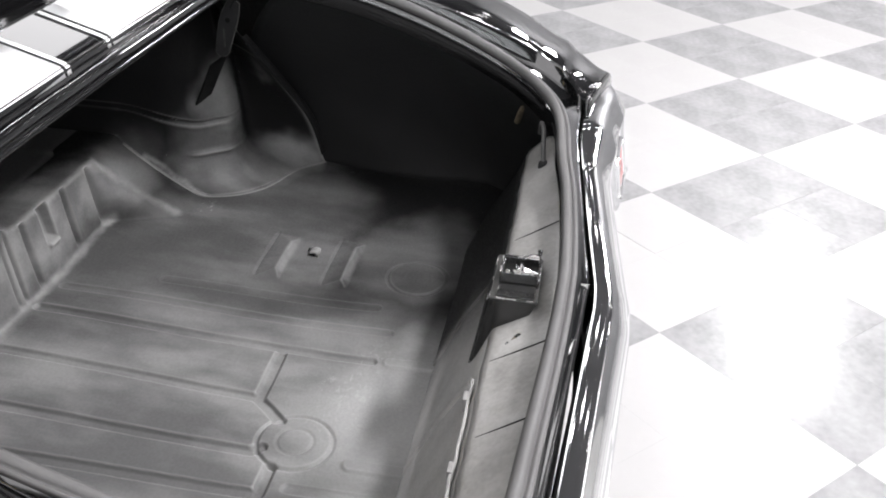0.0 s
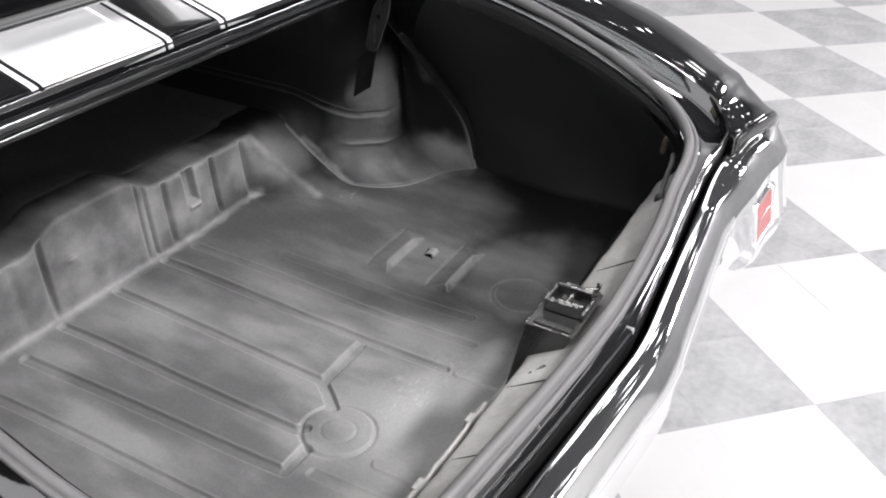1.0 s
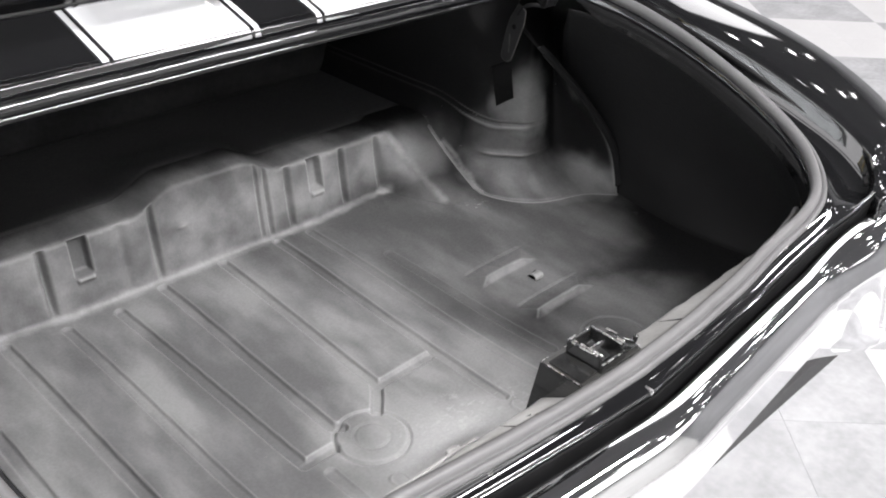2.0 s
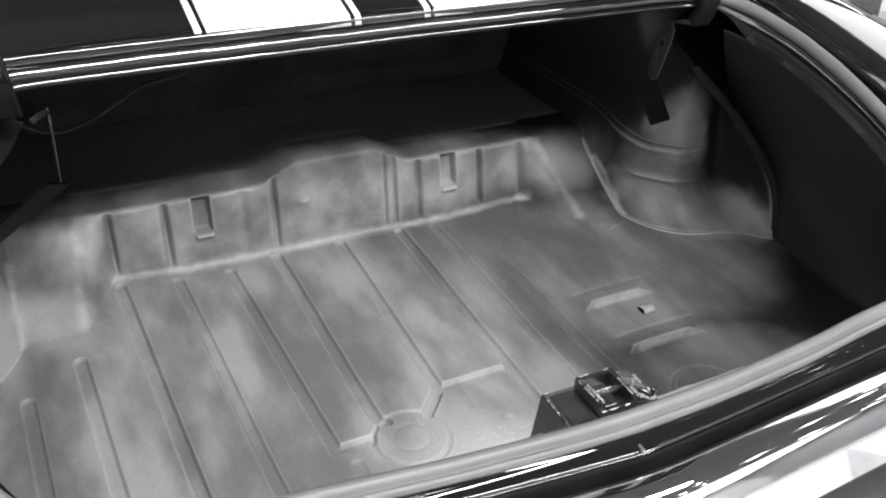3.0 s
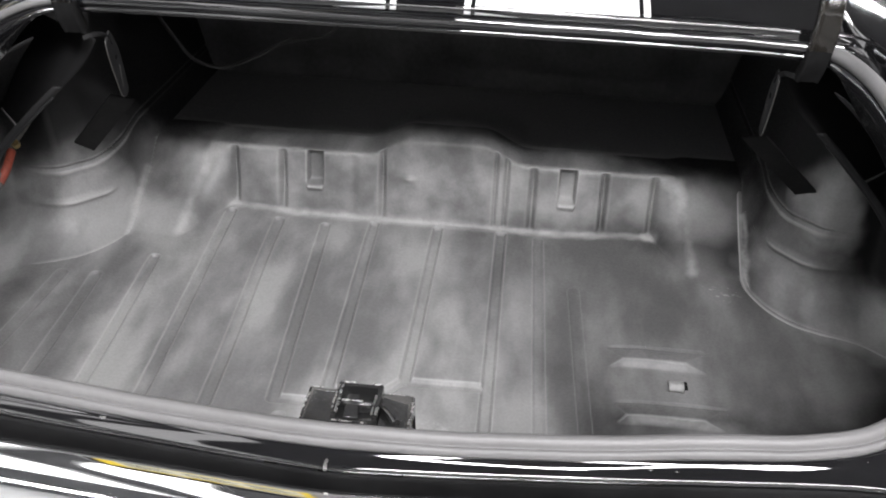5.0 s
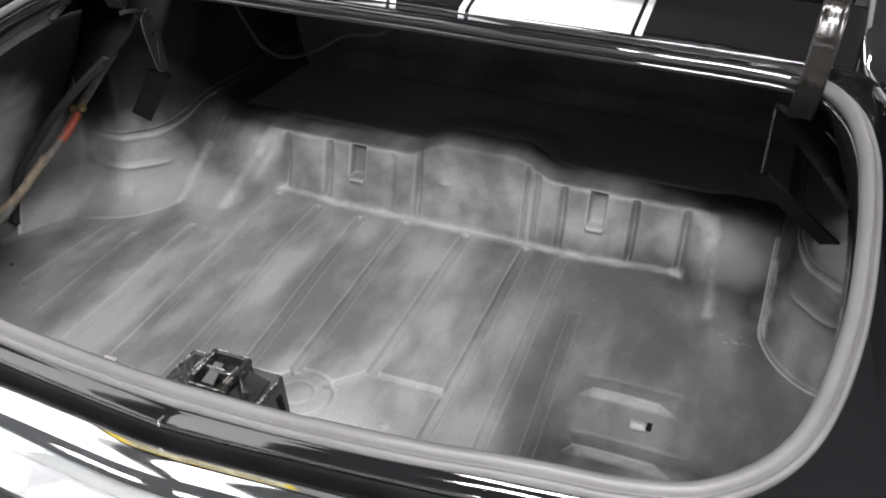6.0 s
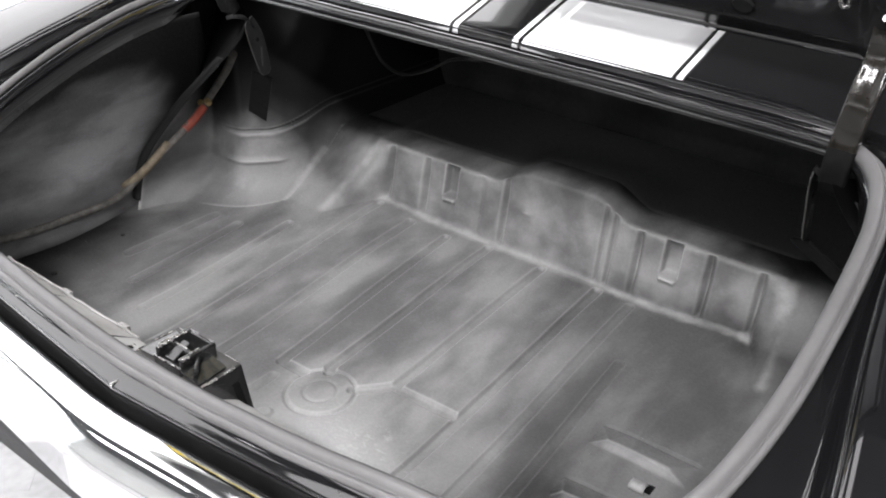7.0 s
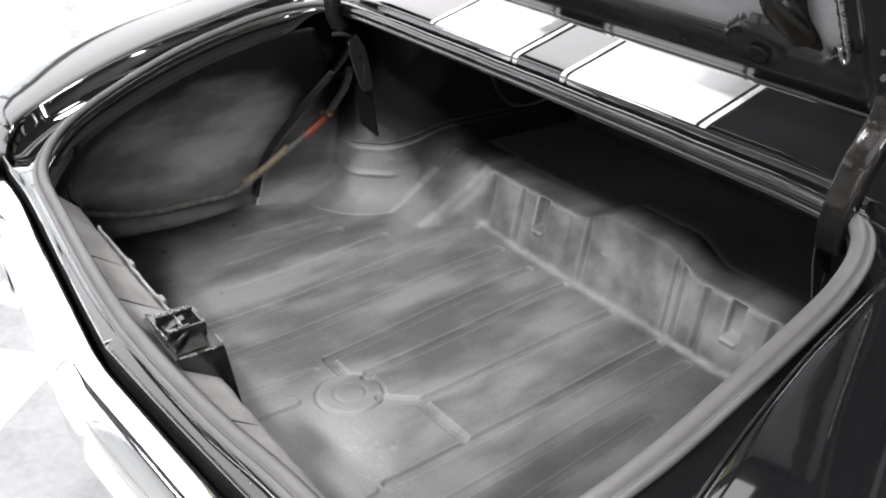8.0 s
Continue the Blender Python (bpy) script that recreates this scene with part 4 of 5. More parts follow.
dist = opening_distance(XL, V_)
ZL = 0.016 * smoothstep(0.0, -0.008, dist) + 0.004 * smoothstep(0.010, 0.0, dist) + 0.018 * smoothstep(0.985, 1.0, np.abs(U_)) + 0.016 * smoothstep(0.014, 0.004, V_)
ZL -= 0.006 * np.exp(-((V_ - 0.040) / 0.016) ** 2)
ZL -= 0.008 * smoothstep(0.565, 0.580, np.abs(XL)) * (1 - smoothstep(0.62, 0.64, np.abs(XL)))
bm = bmesh.new()
made = {}
for i in range(nv - 1):
    for j in range(nu - 1):
        if dist[i:i + 2, j:j + 2].min() < -0.009:
            continue
        corner = []
        for a, b in ((i, j), (i, j + 1), (i + 1, j + 1), (i + 1, j)):
            if (a, b) not in made:
                made[a, b] = bm.verts.new((XL[a, b], -V_[a, b], ZL[a, b]))
            corner.append(made[a, b])
        bm.faces.new(corner).smooth = True
part("lid_frame", bm, LIDBLACK, trunk_lid, "glossy black inner frame with rounded openings")
for sgn in (1, -1):
    # oval hole in the boss, a stiffener under the skin, and the end of a torsion rod
    o = part("lid_hole", disc("lid_hole", 0.014, 0.003, 24), VOID, trunk_lid)
    o.matrix_local = pose(sgn * 0.420, -0.064, -0.0055, 180) @ Matrix.Diagonal((1.15, 0.9, 1, 1))
    P = np.array([[(sgn * (0.458 + a * 0.034 + 0.004 * math.sin(v_ * 31)), -v_, 0.019 - 0.006 * math.cos(a * 1.5) + 0.0035 * math.sin(v_ * 63 + a * 3)) for a in np.linspace(-1, 1, 9)] for v_ in np.linspace(0.05, 0.60, 60)])
    part("stiffener", grid("stiffener", P), HINGE, trunk_lid, "brown-black glossy stiffener strip", thick=0.002)
    part("torsion_rod", tube("torsion_rod", [(sgn * 0.556, -0.40, -0.010), (sgn * 0.556, -0.20, -0.010), (sgn * 0.556, -0.112, -0.010), (sgn * 0.552, -0.098, -0.010), (sgn * 0.546, -0.100, -0.010), (sgn * 0.545, -0.118, -0.008)], 0.0030, 60, 8, up=(0, 0, 1)), STEEL, trunk_lid, "bright rod end")
# jacking decal on the underside, yellow border round a pale field; its writing shows as bars
decal = part("decal", box(-0.640, -0.190, -0.520, -0.300, -0.0150, -0.0130), DECAL_YELLOW, trunk_lid, "pale instruction decal with a yellow border")
part("decal_field", box(-0.595, -0.210, -0.492, -0.328, -0.0156, -0.0150), DECAL_PALE, decal)
for r in range(4):
    y = -0.474 + 0.034 * r
    for a, b in ((-0.585, -0.480), (-0.455, -0.345), (-0.325, -0.225)):
        part("text_bar", box(a, b - 0.02 * (r % 2), y, y + 0.014, -0.0162, -0.0156), DARK, decal)
hem = [(u * lid_half(0.0), 0.0, 0.018) for u in (-1, -0.5, 0, 0.5, 1)]
part("lid_hem", sweep("lid_hem", spline(hem, 30), [(-0.004, -0.012), (0.004, -0.014), (0.006, 0.0), (0.004, 0.016), (-0.004, 0.016)]), GLOSS, trunk_lid)

# ---- latch at the middle of the rear panel ----
latch = part("latch_bracket", box(-0.047, 0.076, -0.935, -0.866, 0.741, 0.745), WORN, car, "black latch bracket with worn bright edges", bevel=0.0015)


def prism(points, depth):
    """A plate from an outline and the vector of its thickness."""
    bm = bmesh.new()
    lo = [bm.verts.new(c) for c in points]
    hi = [bm.verts.new(v_.co + Vector(depth)) for v_ in lo]
    bm.faces.new(lo)
    bm.faces.new(hi[::-1])
    for a in range(len(lo)):
        b = (a + 1) % len(lo)
        bm.faces.new((lo[a], hi[a], hi[b], lo[b]))
    bmesh.ops.recalc_face_normals(bm, faces=bm.faces)
    return bm


def chipped(points, r, seed, keep=0.62):
    """Bright rubbed stretches along an edge, broken by patches where the paint has held."""
    rng_ = random.Random(seed)
    line = spline(points, 60)
    a = 0
    while a < 58:
        run = rng_.randint(5, 14)
        if rng_.random() < keep and a + run < 60:
            seg = line[a:a + run] + np.array([rng_.uniform(-0.0003, 0.0003) for _ in range(3)])
            part("worn_edge", sweep("worn_edge", seg, ring(r * rng_.uniform(0.6, 1.1), 6)), STEEL, latch, "bright worn steel edge")
        a += run


part("bracket_face", prism([(-0.046, -0.866, 0.743), (0.074, -0.866, 0.741), (0.072, -0.850, 0.630), (0.060, -0.838, 0.585), (-0.040, -0.838, 0.585), (-0.048, -0.845, 0.620)], (0, -0.003, 0)), LATCH, latch, bevel=0.001)
part("face_rib", tube("face_rib", [(-0.030, -0.8635, 0.738), (-0.034, -0.855, 0.68), (-0.040, -0.842, 0.60)], 0.004, 12, 8), LATCH, latch)
for x, top in ((-0.049, 0.745), (0.074, 0.743)):
    part("bracket_side", prism([(x, -0.935, top), (x, -0.866, top), (x, -0.846, 0.63), (x, -0.836, 0.585), (x, -0.850, 0.60), (x, -0.880, 0.665), (x, -0.915, 0.700)], (0.003, 0, 0)), LATCH, latch, bevel=0.0008)
part("side_slot", prism([(0.0775, -0.884, 0.722), (0.0775, -0.874, 0.722), (0.0775, -0.855, 0.640), (0.0775, -0.866, 0.660)], (0.0008, 0, 0)), VOID, latch, "dark slot in the bracket side")
part("fixing_tab", prism([(-0.056, -0.842, 0.600), (-0.050, -0.836, 0.585), (-0.050, -0.828, 0.556), (-0.054, -0.832, 0.566)], (0.010, 0, 0)), LATCH, latch, bevel=0.0006)
# the catch: an open box on the plate with rubbed rims, a cross bar and a hook
for x0, x1, y0, y1, z1 in ((-0.010, -0.004, -0.930, -0.876, 0.767), (0.036, 0.042, -0.930, -0.876, 0.767), (-0.010, 0.042, -0.880, -0.875, 0.765), (-0.010, 0.042, -0.934, -0.929, 0.757)):
    part("catch_wall", box(x0, x1, y0, y1, 0.744, z1), LATCH, latch, bevel=0.0018)
part("catch_base", box(-0.006, 0.038, -0.930, -0.879, 0.7445, 0.750), LATCH, latch, bevel=0.001)
part("catch_bar", sweep("catch_bar", spline([(-0.005, -0.902, 0.757), (0.006, -0.905, 0.759), (0.024, -0.905, 0.759), (0.037, -0.902, 0.757)], 16), ring(0.0045, 10)), LATCH, latch)
part("pawl", prism([(0.002, -0.926, 0.750), (0.020, -0.926, 0.750), (0.017, -0.896, 0.760), (0.004, -0.896, 0.760)], (0, 0, 0.006)), LATCH, latch, "shiny black pawl", bevel=0.0012)
part("side_plate", prism([(0.043, -0.934, 0.752), (0.074, -0.932, 0.746), (0.072, -0.886, 0.746), (0.043, -0.884, 0.752)], (0, 0, 0.003)), LATCH, latch, "shiny black catch cover", bevel=0.0008)
part("side_plate", prism([(-0.044, -0.930, 0.7455), (-0.012, -0.930, 0.7475), (-0.012, -0.876, 0.7475), (-0.042, -0.874, 0.7455)], (0, 0, 0.002)), LATCH, latch, bevel=0.0008)
part("catch_hook", tube("catch_hook", [(0.040, -0.902, 0.758), (0.055, -0.918, 0.760), (0.064, -0.928, 0.757), (0.068, -0.929, 0.766)], 0.0035, 18, 8), LATCH, latch)
for n_, (pts, r) in enumerate((([(-0.0045, -0.929, 0.7675), (-0.0045, -0.878, 0.7675)], 0.0019), ([(-0.0095, -0.929, 0.7675), (-0.0095, -0.880, 0.7672)], 0.0013), ([(0.0415, -0.929, 0.7675), (0.0415, -0.878, 0.7675)], 0.0019),
                              ([(0.0365, -0.929, 0.7675), (0.0365, -0.880, 0.7675)], 0.0011), ([(-0.008, -0.8755, 0.7655), (0.040, -0.8755, 0.7655)], 0.0011), ([(-0.008, -0.9335, 0.7575), (0.040, -0.9335, 0.7575)], 0.0012),
                              ([(0.0765, -0.930, 0.7450), (0.0765, -0.870, 0.7450)], 0.0021), ([(-0.048, -0.930, 0.7460), (-0.047, -0.868, 0.7455)], 0.0011), ([(-0.046, -0.8655, 0.7450), (0.072, -0.8655, 0.7435)], 0.0010),
                              ([(-0.002, -0.9045, 0.7632), (0.034, -0.9045, 0.7632)], 0.0012))):
    chipped(pts, r, 31 + n_)
# guessed lock tube beside the bracket; tan and black bands paint in its striped reflections
tube_path = spline([(-0.070, -0.958, 0.716), (-0.080, -0.940, 0.716), (-0.094, -0.920, 0.709), (-0.108, -0.902, 0.697)], 32)
lock = part("lock_tube", sweep("lock_tube", tube_path, ring(0.012, 14)), TAN, latch, "tan lock tube, its dark reflections painted as bands")
for a in (3, 11, 19, 27):
    part("band", sweep("band", tube_path[a:a + 4], ring(0.0128, 14)), LATCH, lock)
latch.location = (-0.006, 0, -0.010)

# seal clip at the middle of the lip
bm = bmesh.new()
lo = [bm.verts.new(c) for c in ((-0.013, -1.0030, 0.7420), (0.017, -1.0030, 0.7420), (0.010, -0.981, 0.7445), (-0.002, -0.981, 0.7445))]
hi = [bm.verts.new(v.co + Vector((0, 0.001, 0.0018))) for v in lo]
for fc in (hi, lo[::-1], (lo[0], lo[1], hi[1], hi[0]), (lo[1], lo[2], hi[2], hi[1]), (lo[2], lo[3], hi[3], hi[2]), (lo[3], lo[0], hi[0], hi[3])):
    bm.faces.new(fc)
clip = part("seal_clip", bm, GLOSS, gutter, "dark metal clip notched into the lip", bevel=0.0008)
part("clip_tab", box(-0.008, -0.004, -1.0040, -0.9880, 0.738, 0.7465), STEEL, clip, "bright bent tab", bevel=0.001)

for sx, sy in ((-0.262, -0.968), (0.335, -0.963), (0.362, -0.962)):
    o = part("lip_screw", disc("lip_screw", 0.0055, 0.004, 10), STEEL, gutter, "small bright screw")
    o.location = (sx, sy, 0.7515)

# ---- rear bumper ----
BUMP = [(0, -1.0125), (0.03, -1.0120), (0.07, -1.0090), (0.20, -0.998), (0.40, -0.982), (0.56, -0.971), (0.70, -0.974), (0.80, -0.985), (0.872, -0.976), (0.922, -0.932), (0.955, -0.86), (0.982, -0.78)]
bp = spline([(x, y, 0) for x, y in BUMP], 120)
bt = np.gradient(bp, axis=0)
bt[0] = (1, 0, 0)
bn = np.stack([bt[:, 1], -bt[:, 0], 0 * bt[:, 0]], 1)
bn /= np.linalg.norm(bn, axis=1)[:, None]
MIDDLE = [(0.010, 0.600), (0.002, 0.690), (0.000, 0.718), (0.0010, 0.7225), (0.0030, 0.7252), (0.0070, 0.7264), (0.0140, 0.7266), (0.0210, 0.7263), (0.0280, 0.7247), (0.0325, 0.7224), (0.0400, 0.7153), (0.0500, 0.7037), (0.0580, 0.6920), (0.0605, 0.6850),
          (0.0530, 0.6050), (0.0400, 0.5800), (0.0340, 0.5650), (0.0260, 0.5550), (0.0100, 0.5500), (-0.0100, 0.5500)]
ENDS = [(0.010, 0.620), (0.002, 0.705), (0.000, 0.732), (0.0010, 0.7375), (0.0040, 0.7400), (0.0090, 0.7410), (0.0220, 0.7402), (0.0350, 0.7382), (0.0460, 0.7348), (0.0510, 0.7320), (0.0600, 0.7228), (0.0700, 0.7106), (0.0790, 0.6980), (0.0820, 0.6680),
        (0.098, 0.5850), (0.103, 0.5720), (0.101, 0.5500), (0.088, 0.5300), (0.050, 0.5200), (0.000, 0.5200)]
widen = smoothstep(0.42, 0.64, bp[:, 0]) * (1 - 0.6 * smoothstep(0.86, 0.93, bp[:, 0]))


def bumper_line(i, extra=0.0):
    o = MIDDLE[i][0] + (ENDS[i][0] - MIDDLE[i][0]) * widen + extra
    z = MIDDLE[i][1] + (ENDS[i][1] - MIDDLE[i][1]) * widen
    return bp + bn * o[:, None] + Z * z[:, None]


halfB = np.stack([bumper_line(i) for i in range(len(MIDDLE))])
fullB = np.concatenate([(halfB * (-1, 1, 1))[:, ::-1][:, :-1], halfB], 1)
bumper = part("bumper", grid("bumper", fullB[::-1]), CHROME, car, "polished chrome rear bumper with a centre crease", thick=0.003, sharp=22)


def taillight(sign):
    k = [i for i in range(len(bp)) if 0.61 <= bp[i, 0] <= 0.745]
    up, low = bumper_line(13)[k], bumper_line(14)[k]
    out = np.cross(np.gradient(up, axis=0), low - up)
    out /= np.linalg.norm(out, axis=1)[:, None]
    out *= np.sign(out[:, 1:2]) * -1
    face = [up + (low - up) * f + out * d for f, d in ((0.02, 0.0), (0.08, 0.0012), (0.5, 0.0016), (0.92, 0.0012), (0.98, 0.0))]
    rowsL = np.stack(face)
    rowsL[:, :, 0] *= sign
    t = part("taillight", grid("taillight", rowsL if sign < 0 else rowsL[::-1]), RED_LENS, bumper, "red taillight lens set in chrome", thick=0.003)
    rails = [up + (low - up) * 0.0 + out * 0.001, up + (low - up) * 1.0 + out * 0.001, np.linspace(up[0] + out[0] * 0.001, low[0] + out[0] * 0.001, 8), np.linspace(up[-1] + out[-1] * 0.001, low[-1] + out[-1] * 0.001, 8),
             up + (low - up) * 0.5 + out * 0.0018]
    for p, r in zip(rails, (0.0045, 0.005, 0.004, 0.005, 0.0012)):
        p = p * (sign, 1, 1)
        part("bezel", sweep("bezel", p, ring(r, 10), up=(0, 0.3, 1) if len(p) > 8 else (1, 0, 0)), CHROME, t)
    return t


for sgn in (1, -1):
    taillight(sgn)

# ---- wiring in the trunk ----
loom_pts = [(-0.660, -0.230, 0.830), (-0.717, -0.207, 0.774), (-0.750, -0.214, 0.728), (-0.776, -0.226, 0.690), (-0.774, -0.285, 0.650), (-0.788, -0.330, 0.614), (-0.802, -0.385, 0.575), (-0.820, -0.452, 0.524), (-0.828, -0.56, 0.516), (-0.832, -0.68, 0.520),
            (-0.826, -0.76, 0.540), (-0.780, -0.832, 0.585), (-0.730, -0.858, 0.63)]
loom = part("wiring_harness", tube("wiring_harness", loom_pts, 0.0088, 100, 8), LOOM, car, "dark cloth-wrapped wiring harness along the wall")
part("red_sleeve", tube("red_sleeve", [(-0.774, -0.232, 0.684), (-0.772, -0.262, 0.664), (-0.775, -0.290, 0.646)], 0.0096, 14, 8), RED_WIRE, loom, "faded red sleeve")
part("loom_tape", tube("loom_tape", [(-0.789, -0.325, 0.622), (-0.802, -0.392, 0.570), (-0.824, -0.43, 0.54)], 0.0098, 14, 8), TAN, loom, "tan tape")
for c in ((-0.766, -0.226, 0.696), (-0.782, -0.232, 0.690)):
    o = part("connector", disc("connector", 0.008, 0.013, 10), BRASS, loom, "small brass connector")
    o.matrix_world = pose(*c, 40, 20)
plug = part("lamp_plug", box(-0.727, -0.697, -0.870, -0.845, 0.600, 0.640), BLACK_RUBBER, loom, "black plug with a green wire", bevel=0.004)
part("green_wire", tube("green_wire", [(-0.712, -0.846, 0.615), (-0.700, -0.838, 0.600), (-0.710, -0.840, 0.578)], 0.004, 10, 6), GREEN, plug)
part("lamp_wire", tube("lamp_wire", [(-0.700, -0.845, 0.605), (-0.672, -0.842, 0.640), (-0.680, -0.850, 0.676), (-0.712, -0.852, 0.672), (-0.722, -0.850, 0.640)], 0.003, 20, 6), LOOM, plug)
rod = part("lamp_lead", tube("lamp_lead", [(0.450, -0.908, 0.716), (0.485, -0.904, 0.736), (0.535, -0.900, 0.750), (0.566, -0.893, 0.752), (0.584, -0.892, 0.722)], 0.0045, 24, 8), RUBBER, car, "grey lamp lead at the rear corner")
o = part("grommet", disc("grommet", 0.011, 0.012, 12), BLACK_RUBBER, rod)
o.location = (0.450, -0.909, 0.716)
part("hanging_cable", tube("hanging_cable", [(-0.60, 0.10, 0.85), (-0.562, 0.10, 0.793), (-0.532, 0.10, 0.758), (-0.477, 0.10, 0.744), (-0.406, 0.10, 0.768), (-0.329, 0.10, 0.811), (-0.24, 0.10, 0.832), (-0.2, 0.12, 0.9)], 0.004, 40, 6), BLACK_RUBBER, car, "thin dark cable sagging below the deck")
part("loom_stub", tube("loom_stub", [(0.690, -0.853, 0.745), (0.722, -0.842, 0.710), (0.748, -0.833, 0.674)], 0.007, 16, 8), TAN, car, "tan wire behind the fender")

# lower body so that the car stands on the ground
P = np.array([[(x, y, z) for x in np.linspace(-0.90, 0.90, 5)] for y, z in ((-0.96, 0.60), (-0.965, 0.45), (-0.93, 0.33), (-0.5, 0.30), (0.5, 0.28), (2.6, 0.26))])
part("underbody", grid("underbody", P), DARK, car, thick=0.01)
P = np.array([[(x, y, z) for x in np.linspace(-0.72, 0.72, 7)] for y, z in ((0.42, 1.10), (0.9, 1.33), (1.5, 1.38), (2.1, 1.34), (2.6, 1.06), (3.9, 0.98), (4.05, 0.6))])
part("roof_and_hood", grid("roof_and_hood", P), GLOSS, car, thick=0.02)
for sgn in (1, -1):
    for wy in (0.33, 3.15):
        bm = bmesh.new()
        bmesh.ops.create_cone(bm, cap_ends=True, segments=40, radius1=0.33, radius2=0.33, depth=0.22)
        o = part("wheel", bm, BLACK_RUBBER, car, "black tyre", bevel=0.03)
        o.matrix_world = pose(sgn * 0.80, wy, 0.33, 0, 90, 0)
    P = np.array([[(sgn * w, y, z) for y in np.linspace(0.7, 4.0, 12)] for w, z in ((0.90, 0.28), (0.95, 0.5), (0.955, 0.75), (0.93, 0.92), (0.72, 0.99))])
    part("body_side", grid("body_side", P), GLOSS, car, thick=0.01)

# ---- the showroom ----
RX, RY0, RY1 = 9.0, -10.0, 9.0


def slab(name, x0, x1, y0, y1, z0, z1, mat, label, category):
    return tagged(part(name, box(x0, x1, y0, y1, z0, z1), mat, None, label), category=category, kind="structure")


slab("wall_north", -RX, RX, RY1, RY1 + 0.2, -0.1, CEIL, WALLWHITE, "plain white painted showroom wall", "wall")
slab("wall_south", -RX, RX, RY0 - 0.2, RY0, -0.1, CEIL, WALLWHITE, "plain white painted showroom wall", "wall")
slab("wall_east", RX, RX + 0.2, RY0 - 0.2, RY1 + 0.2, -0.1, CEIL, EASTWALL, "plain dark grey painted showroom wall", "wall")
slab("wall_west", -RX - 0.2, -RX, RY0 - 0.2, RY1 + 0.2, -0.1, 0.1, WALLWHITE, "low white wall below the shop windows", "wall")
slab("wall_west_head", -RX - 0.2, -RX, RY0 - 0.2, RY1 + 0.2, CEIL - 0.2, CEIL, WALLWHITE, "white wall above the shop windows", "wall")
# unseen windows; sill and head are set so the chrome mirrors bright glass
bay = (RY1 - RY0) / 5
for k in range(5):
    y0, y1 = RY0 + k * bay, RY0 + (k + 1) * bay
    win = tagged(new("window_%d" % (k + 1)), "tall shop window with a white frame", "window", kind="structure")
    for a, b in ((y0, y0 + 0.09), (y1 - 0.09, y1), ((y0 + y1) / 2 - 0.03, (y0 + y1) / 2 + 0.03)):
        part("window_frame", box(-RX - 0.14, -RX - 0.04, a, b, 0.1, CEIL - 0.2), WALLWHITE, win)
    part("pane", box(-RX - 0.095, -RX - 0.089, y0 + 0.09, y1 - 0.09, 0.1, CEIL - 0.2), GLASS, win).visible_shadow = False
tagged(part("backdrop", box(-RX - 2.1, -RX - 2.0, RY0 - 4, RY1 + 4, -1.0, CEIL + 3), DAYLIGHT, None, "plain bright daylight outside the windows"), category="backdrop", kind="structure")
slab("ceiling", -RX - 0.2, RX + 0.2, RY0 - 0.2, RY1 + 0.2, CEIL, CEIL + 0.2, CEILING_PAINT, "plain grey showroom ceiling", "ceiling")

for px_, py_, wide, deep_, _ in PANELS:
    panel_frame = tagged(new("ceiling_panel"), "unseen luminous ceiling panel with a square white frame, added for reflections", "ceiling panel")
    for a, b, c, d in ((-1, 1, -1, -0.97), (-1, 1, 0.97, 1), (-1, -0.95, -0.97, 0.97), (0.95, 1, -0.97, 0.97)):
        part("frame", box(a * wide / 2, b * wide / 2, c * deep_ / 2, d * deep_ / 2, -0.07, 0.0), WALLWHITE, panel_frame)
    panel_frame.matrix_world = pose(px_, py_, CEIL)

housing = None
for lx, ly, _, long in LAMPS:
    if housing is None:
        housing = tagged(new("ceiling_light"), "long white ceiling light fitting", "ceiling light", "ceiling lights")
        part("housing", box(-1.22, 1.22, -0.15, 0.15, -0.06, 0.10), WALLWHITE, housing, bevel=0.01)
        for e in (-0.9, 0.9):
            part("hanger", box(e - 0.02, e + 0.02, -0.02, 0.02, 0.095, 0.105), STEEL, housing)
        housing.matrix_world = pose(lx, ly, CEIL - 0.10)
    else:
        copy_thing(housing, pose(lx, ly, CEIL - 0.10) @ Matrix.Diagonal((long / 2.4, 1, 1, 1)))

# rows of small downlights over the far bays
LENS = bpy.data.materials.new("downlight_lens")
LENS.use_nodes = True
_l = LENS.node_tree.nodes["Principled BSDF"]
_l.inputs["Emission Color"].default_value, _l.inputs["Emission Strength"].default_value = (1.0, 0.98, 0.99, 1), 22.0
downlight = None
for dx_ in (4.2, 5.2, 6.9, 7.9):
    for dy_ in (-6.2, -5.0, -2.6, -1.4, -0.2, 2.2):
        if downlight is None:
            downlight = tagged(new("downlight"), "small round white recessed ceiling downlight", "ceiling light", "ceiling downlights")
            bm = bmesh.new()
            bmesh.ops.create_cone(bm, cap_ends=True, segments=20, radius1=0.085, radius2=0.13, depth=0.05)
            part("rim", bm, WALLWHITE, downlight)
            bm = bmesh.new()
            bmesh.ops.create_cone(bm, cap_ends=True, segments=20, radius1=0.08, radius2=0.08, depth=0.006)
            part("lens", bm, LENS, downlight, "glowing lens").location = (0, 0, -0.028)
            downlight.matrix_world = pose(dx_, dy_, CEIL - 0.025)
        else:
            copy_thing(downlight, pose(dx_, dy_, CEIL - 0.025))

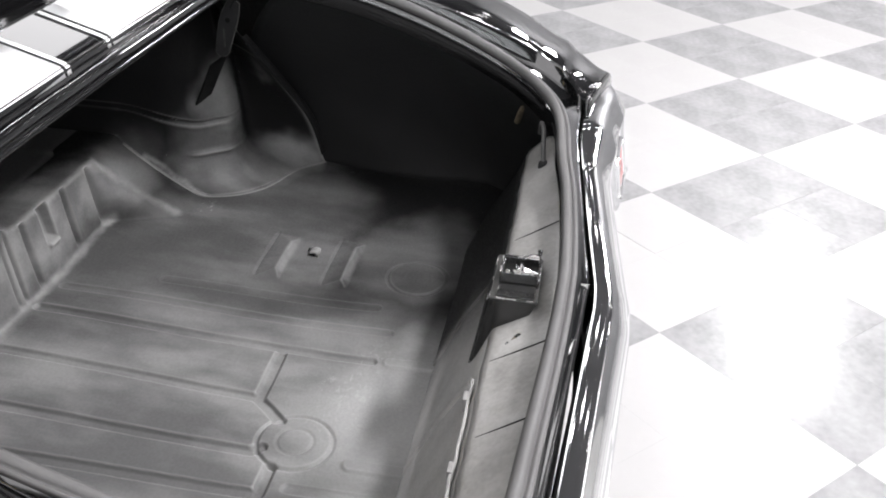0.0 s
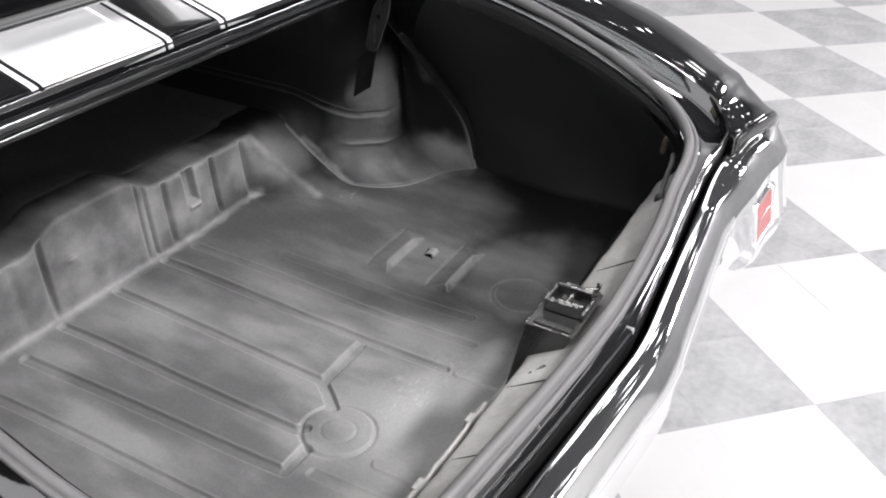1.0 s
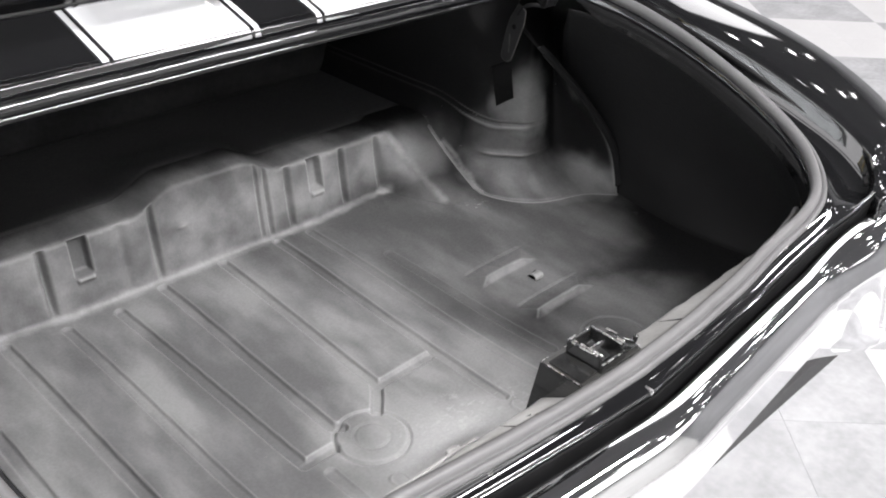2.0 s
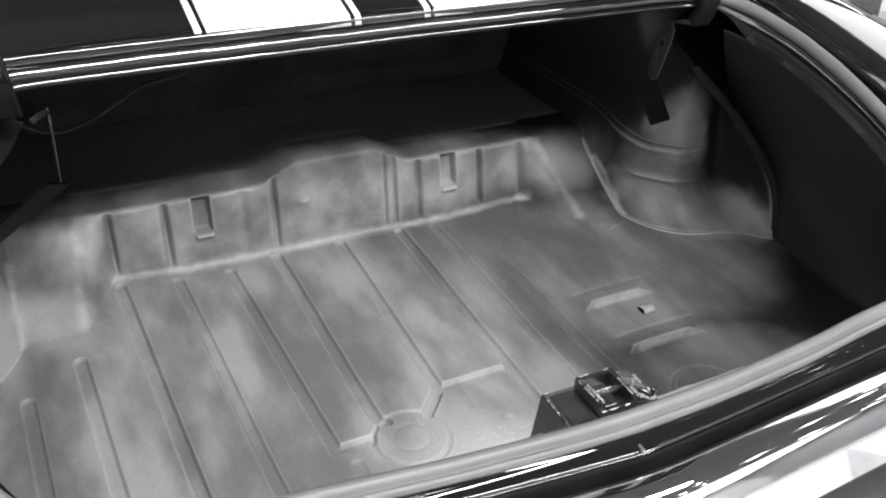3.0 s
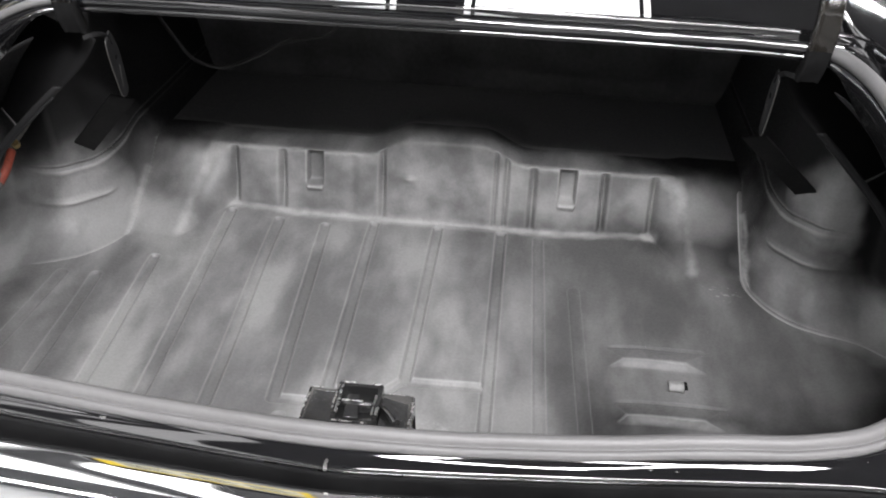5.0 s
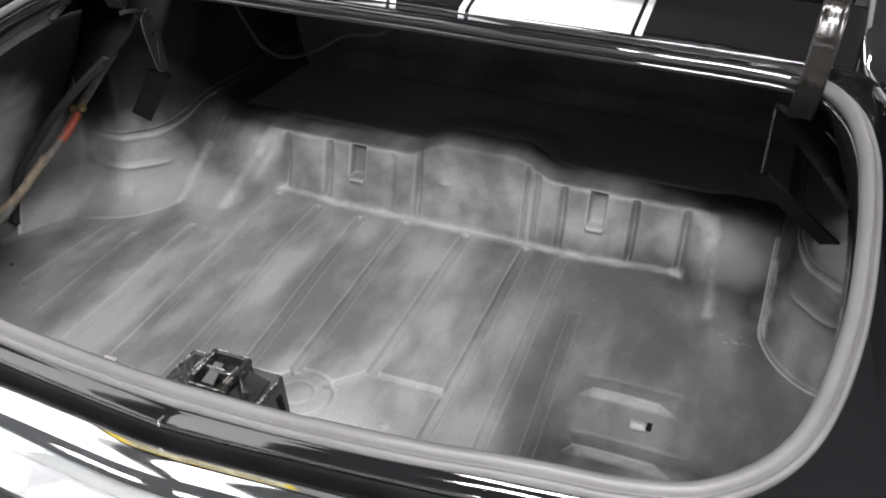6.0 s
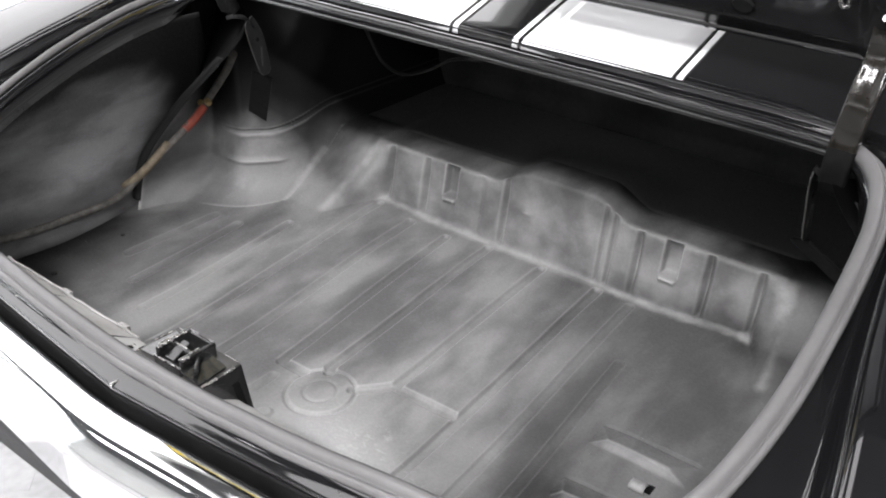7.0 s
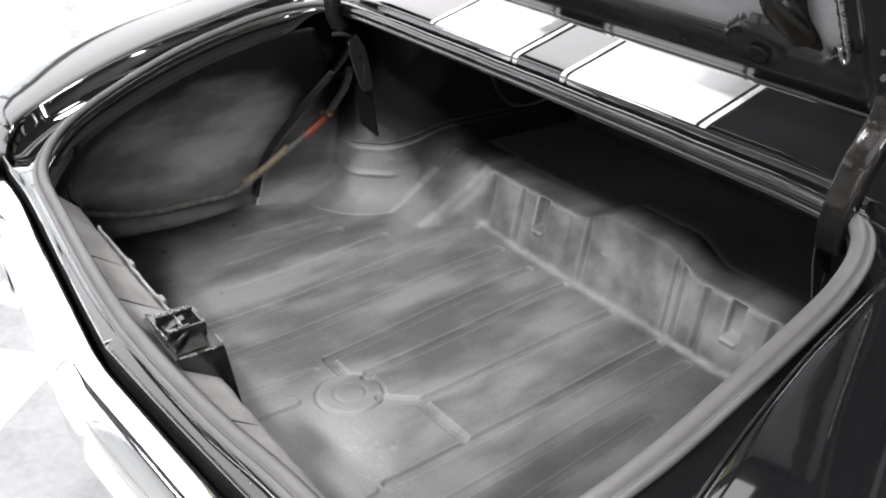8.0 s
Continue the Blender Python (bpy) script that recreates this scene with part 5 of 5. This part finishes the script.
# checkered floor, laid at 45 degrees: squares of four tiles each
floor = slab("floor", -RX, RX, RY0, RY1, -0.12, -0.004, GROUT, "polished white and grey checkered vinyl tile floor", "floor")
TILE = 0.3048
U, V = Vector((1, 1, 0)).normalized(), Vector((-1, 1, 0)).normalized()
ORIGIN = Vector((1.858, -1.255, 0))


def tile_mesh(name, mat):
    bm = bmesh.new()
    h = TILE / 2 - 0.0002
    bmesh.ops.create_cube(bm, size=1.0)
    for vtx in bm.verts:
        vtx.co = Vector((vtx.co.x * 2 * h, vtx.co.y * 2 * h, vtx.co.z * 0.004 - 0.002))
    bmesh.ops.bevel(bm, geom=[e for e in bm.edges if all(w.co.z > -0.001 for w in e.verts)], offset=0.0004, segments=1, affect="EDGES")
    me = bpy.data.meshes.new(name)
    bm.to_mesh(me)
    bm.free()
    me.materials.append(mat)
    return me


meshes = [tile_mesh("tile_grey", TILE_GREY), tile_mesh("tile_white", TILE_WHITE)]
rest = ([], []), ([], [])
rng = random.Random(4)
for i in range(-48, 49):
    for j in range(-48, 49):
        c = ORIGIN + U * ((i + 0.5) * TILE) + V * ((j + 0.5) * TILE)
        if not (-RX + 0.1 < c.x < RX - 0.1 and RY0 + 0.1 < c.y < RY1 - 0.1):
            continue
        kind = (i // 2 + j // 2) % 2
        near = (0.85 < c.x < 4.6 and -2.7 < c.y < 1.0) or (-2.4 < c.x < -0.8 and -2.0 < c.y < -0.2)
        if near:
            o = new("tile", meshes[kind])
            o.parent = floor
            o.location = (c.x, c.y, rng.uniform(-0.0002, 0.0002))
            o.rotation_euler = (rng.uniform(-0.0008, 0.0008), rng.uniform(-0.0008, 0.0008), radians(45))
        else:
            vs_, fs_ = rest[kind]
            k = len(vs_)
            h = TILE / 2 - 0.0002
            for a, b in ((-h, -h), (h, -h), (h, h), (-h, h)):
                p = c + U * a + V * b
                vs_.append((p.x, p.y, 0.0))
            fs_.append((k, k + 1, k + 2, k + 3))
for kind, mat in ((0, TILE_GREY), (1, TILE_WHITE)):
    o = part("far_tiles", mesh_from("far_tiles", *rest[kind], smooth=False), mat, floor)
    tagged(o, kind="stuff")
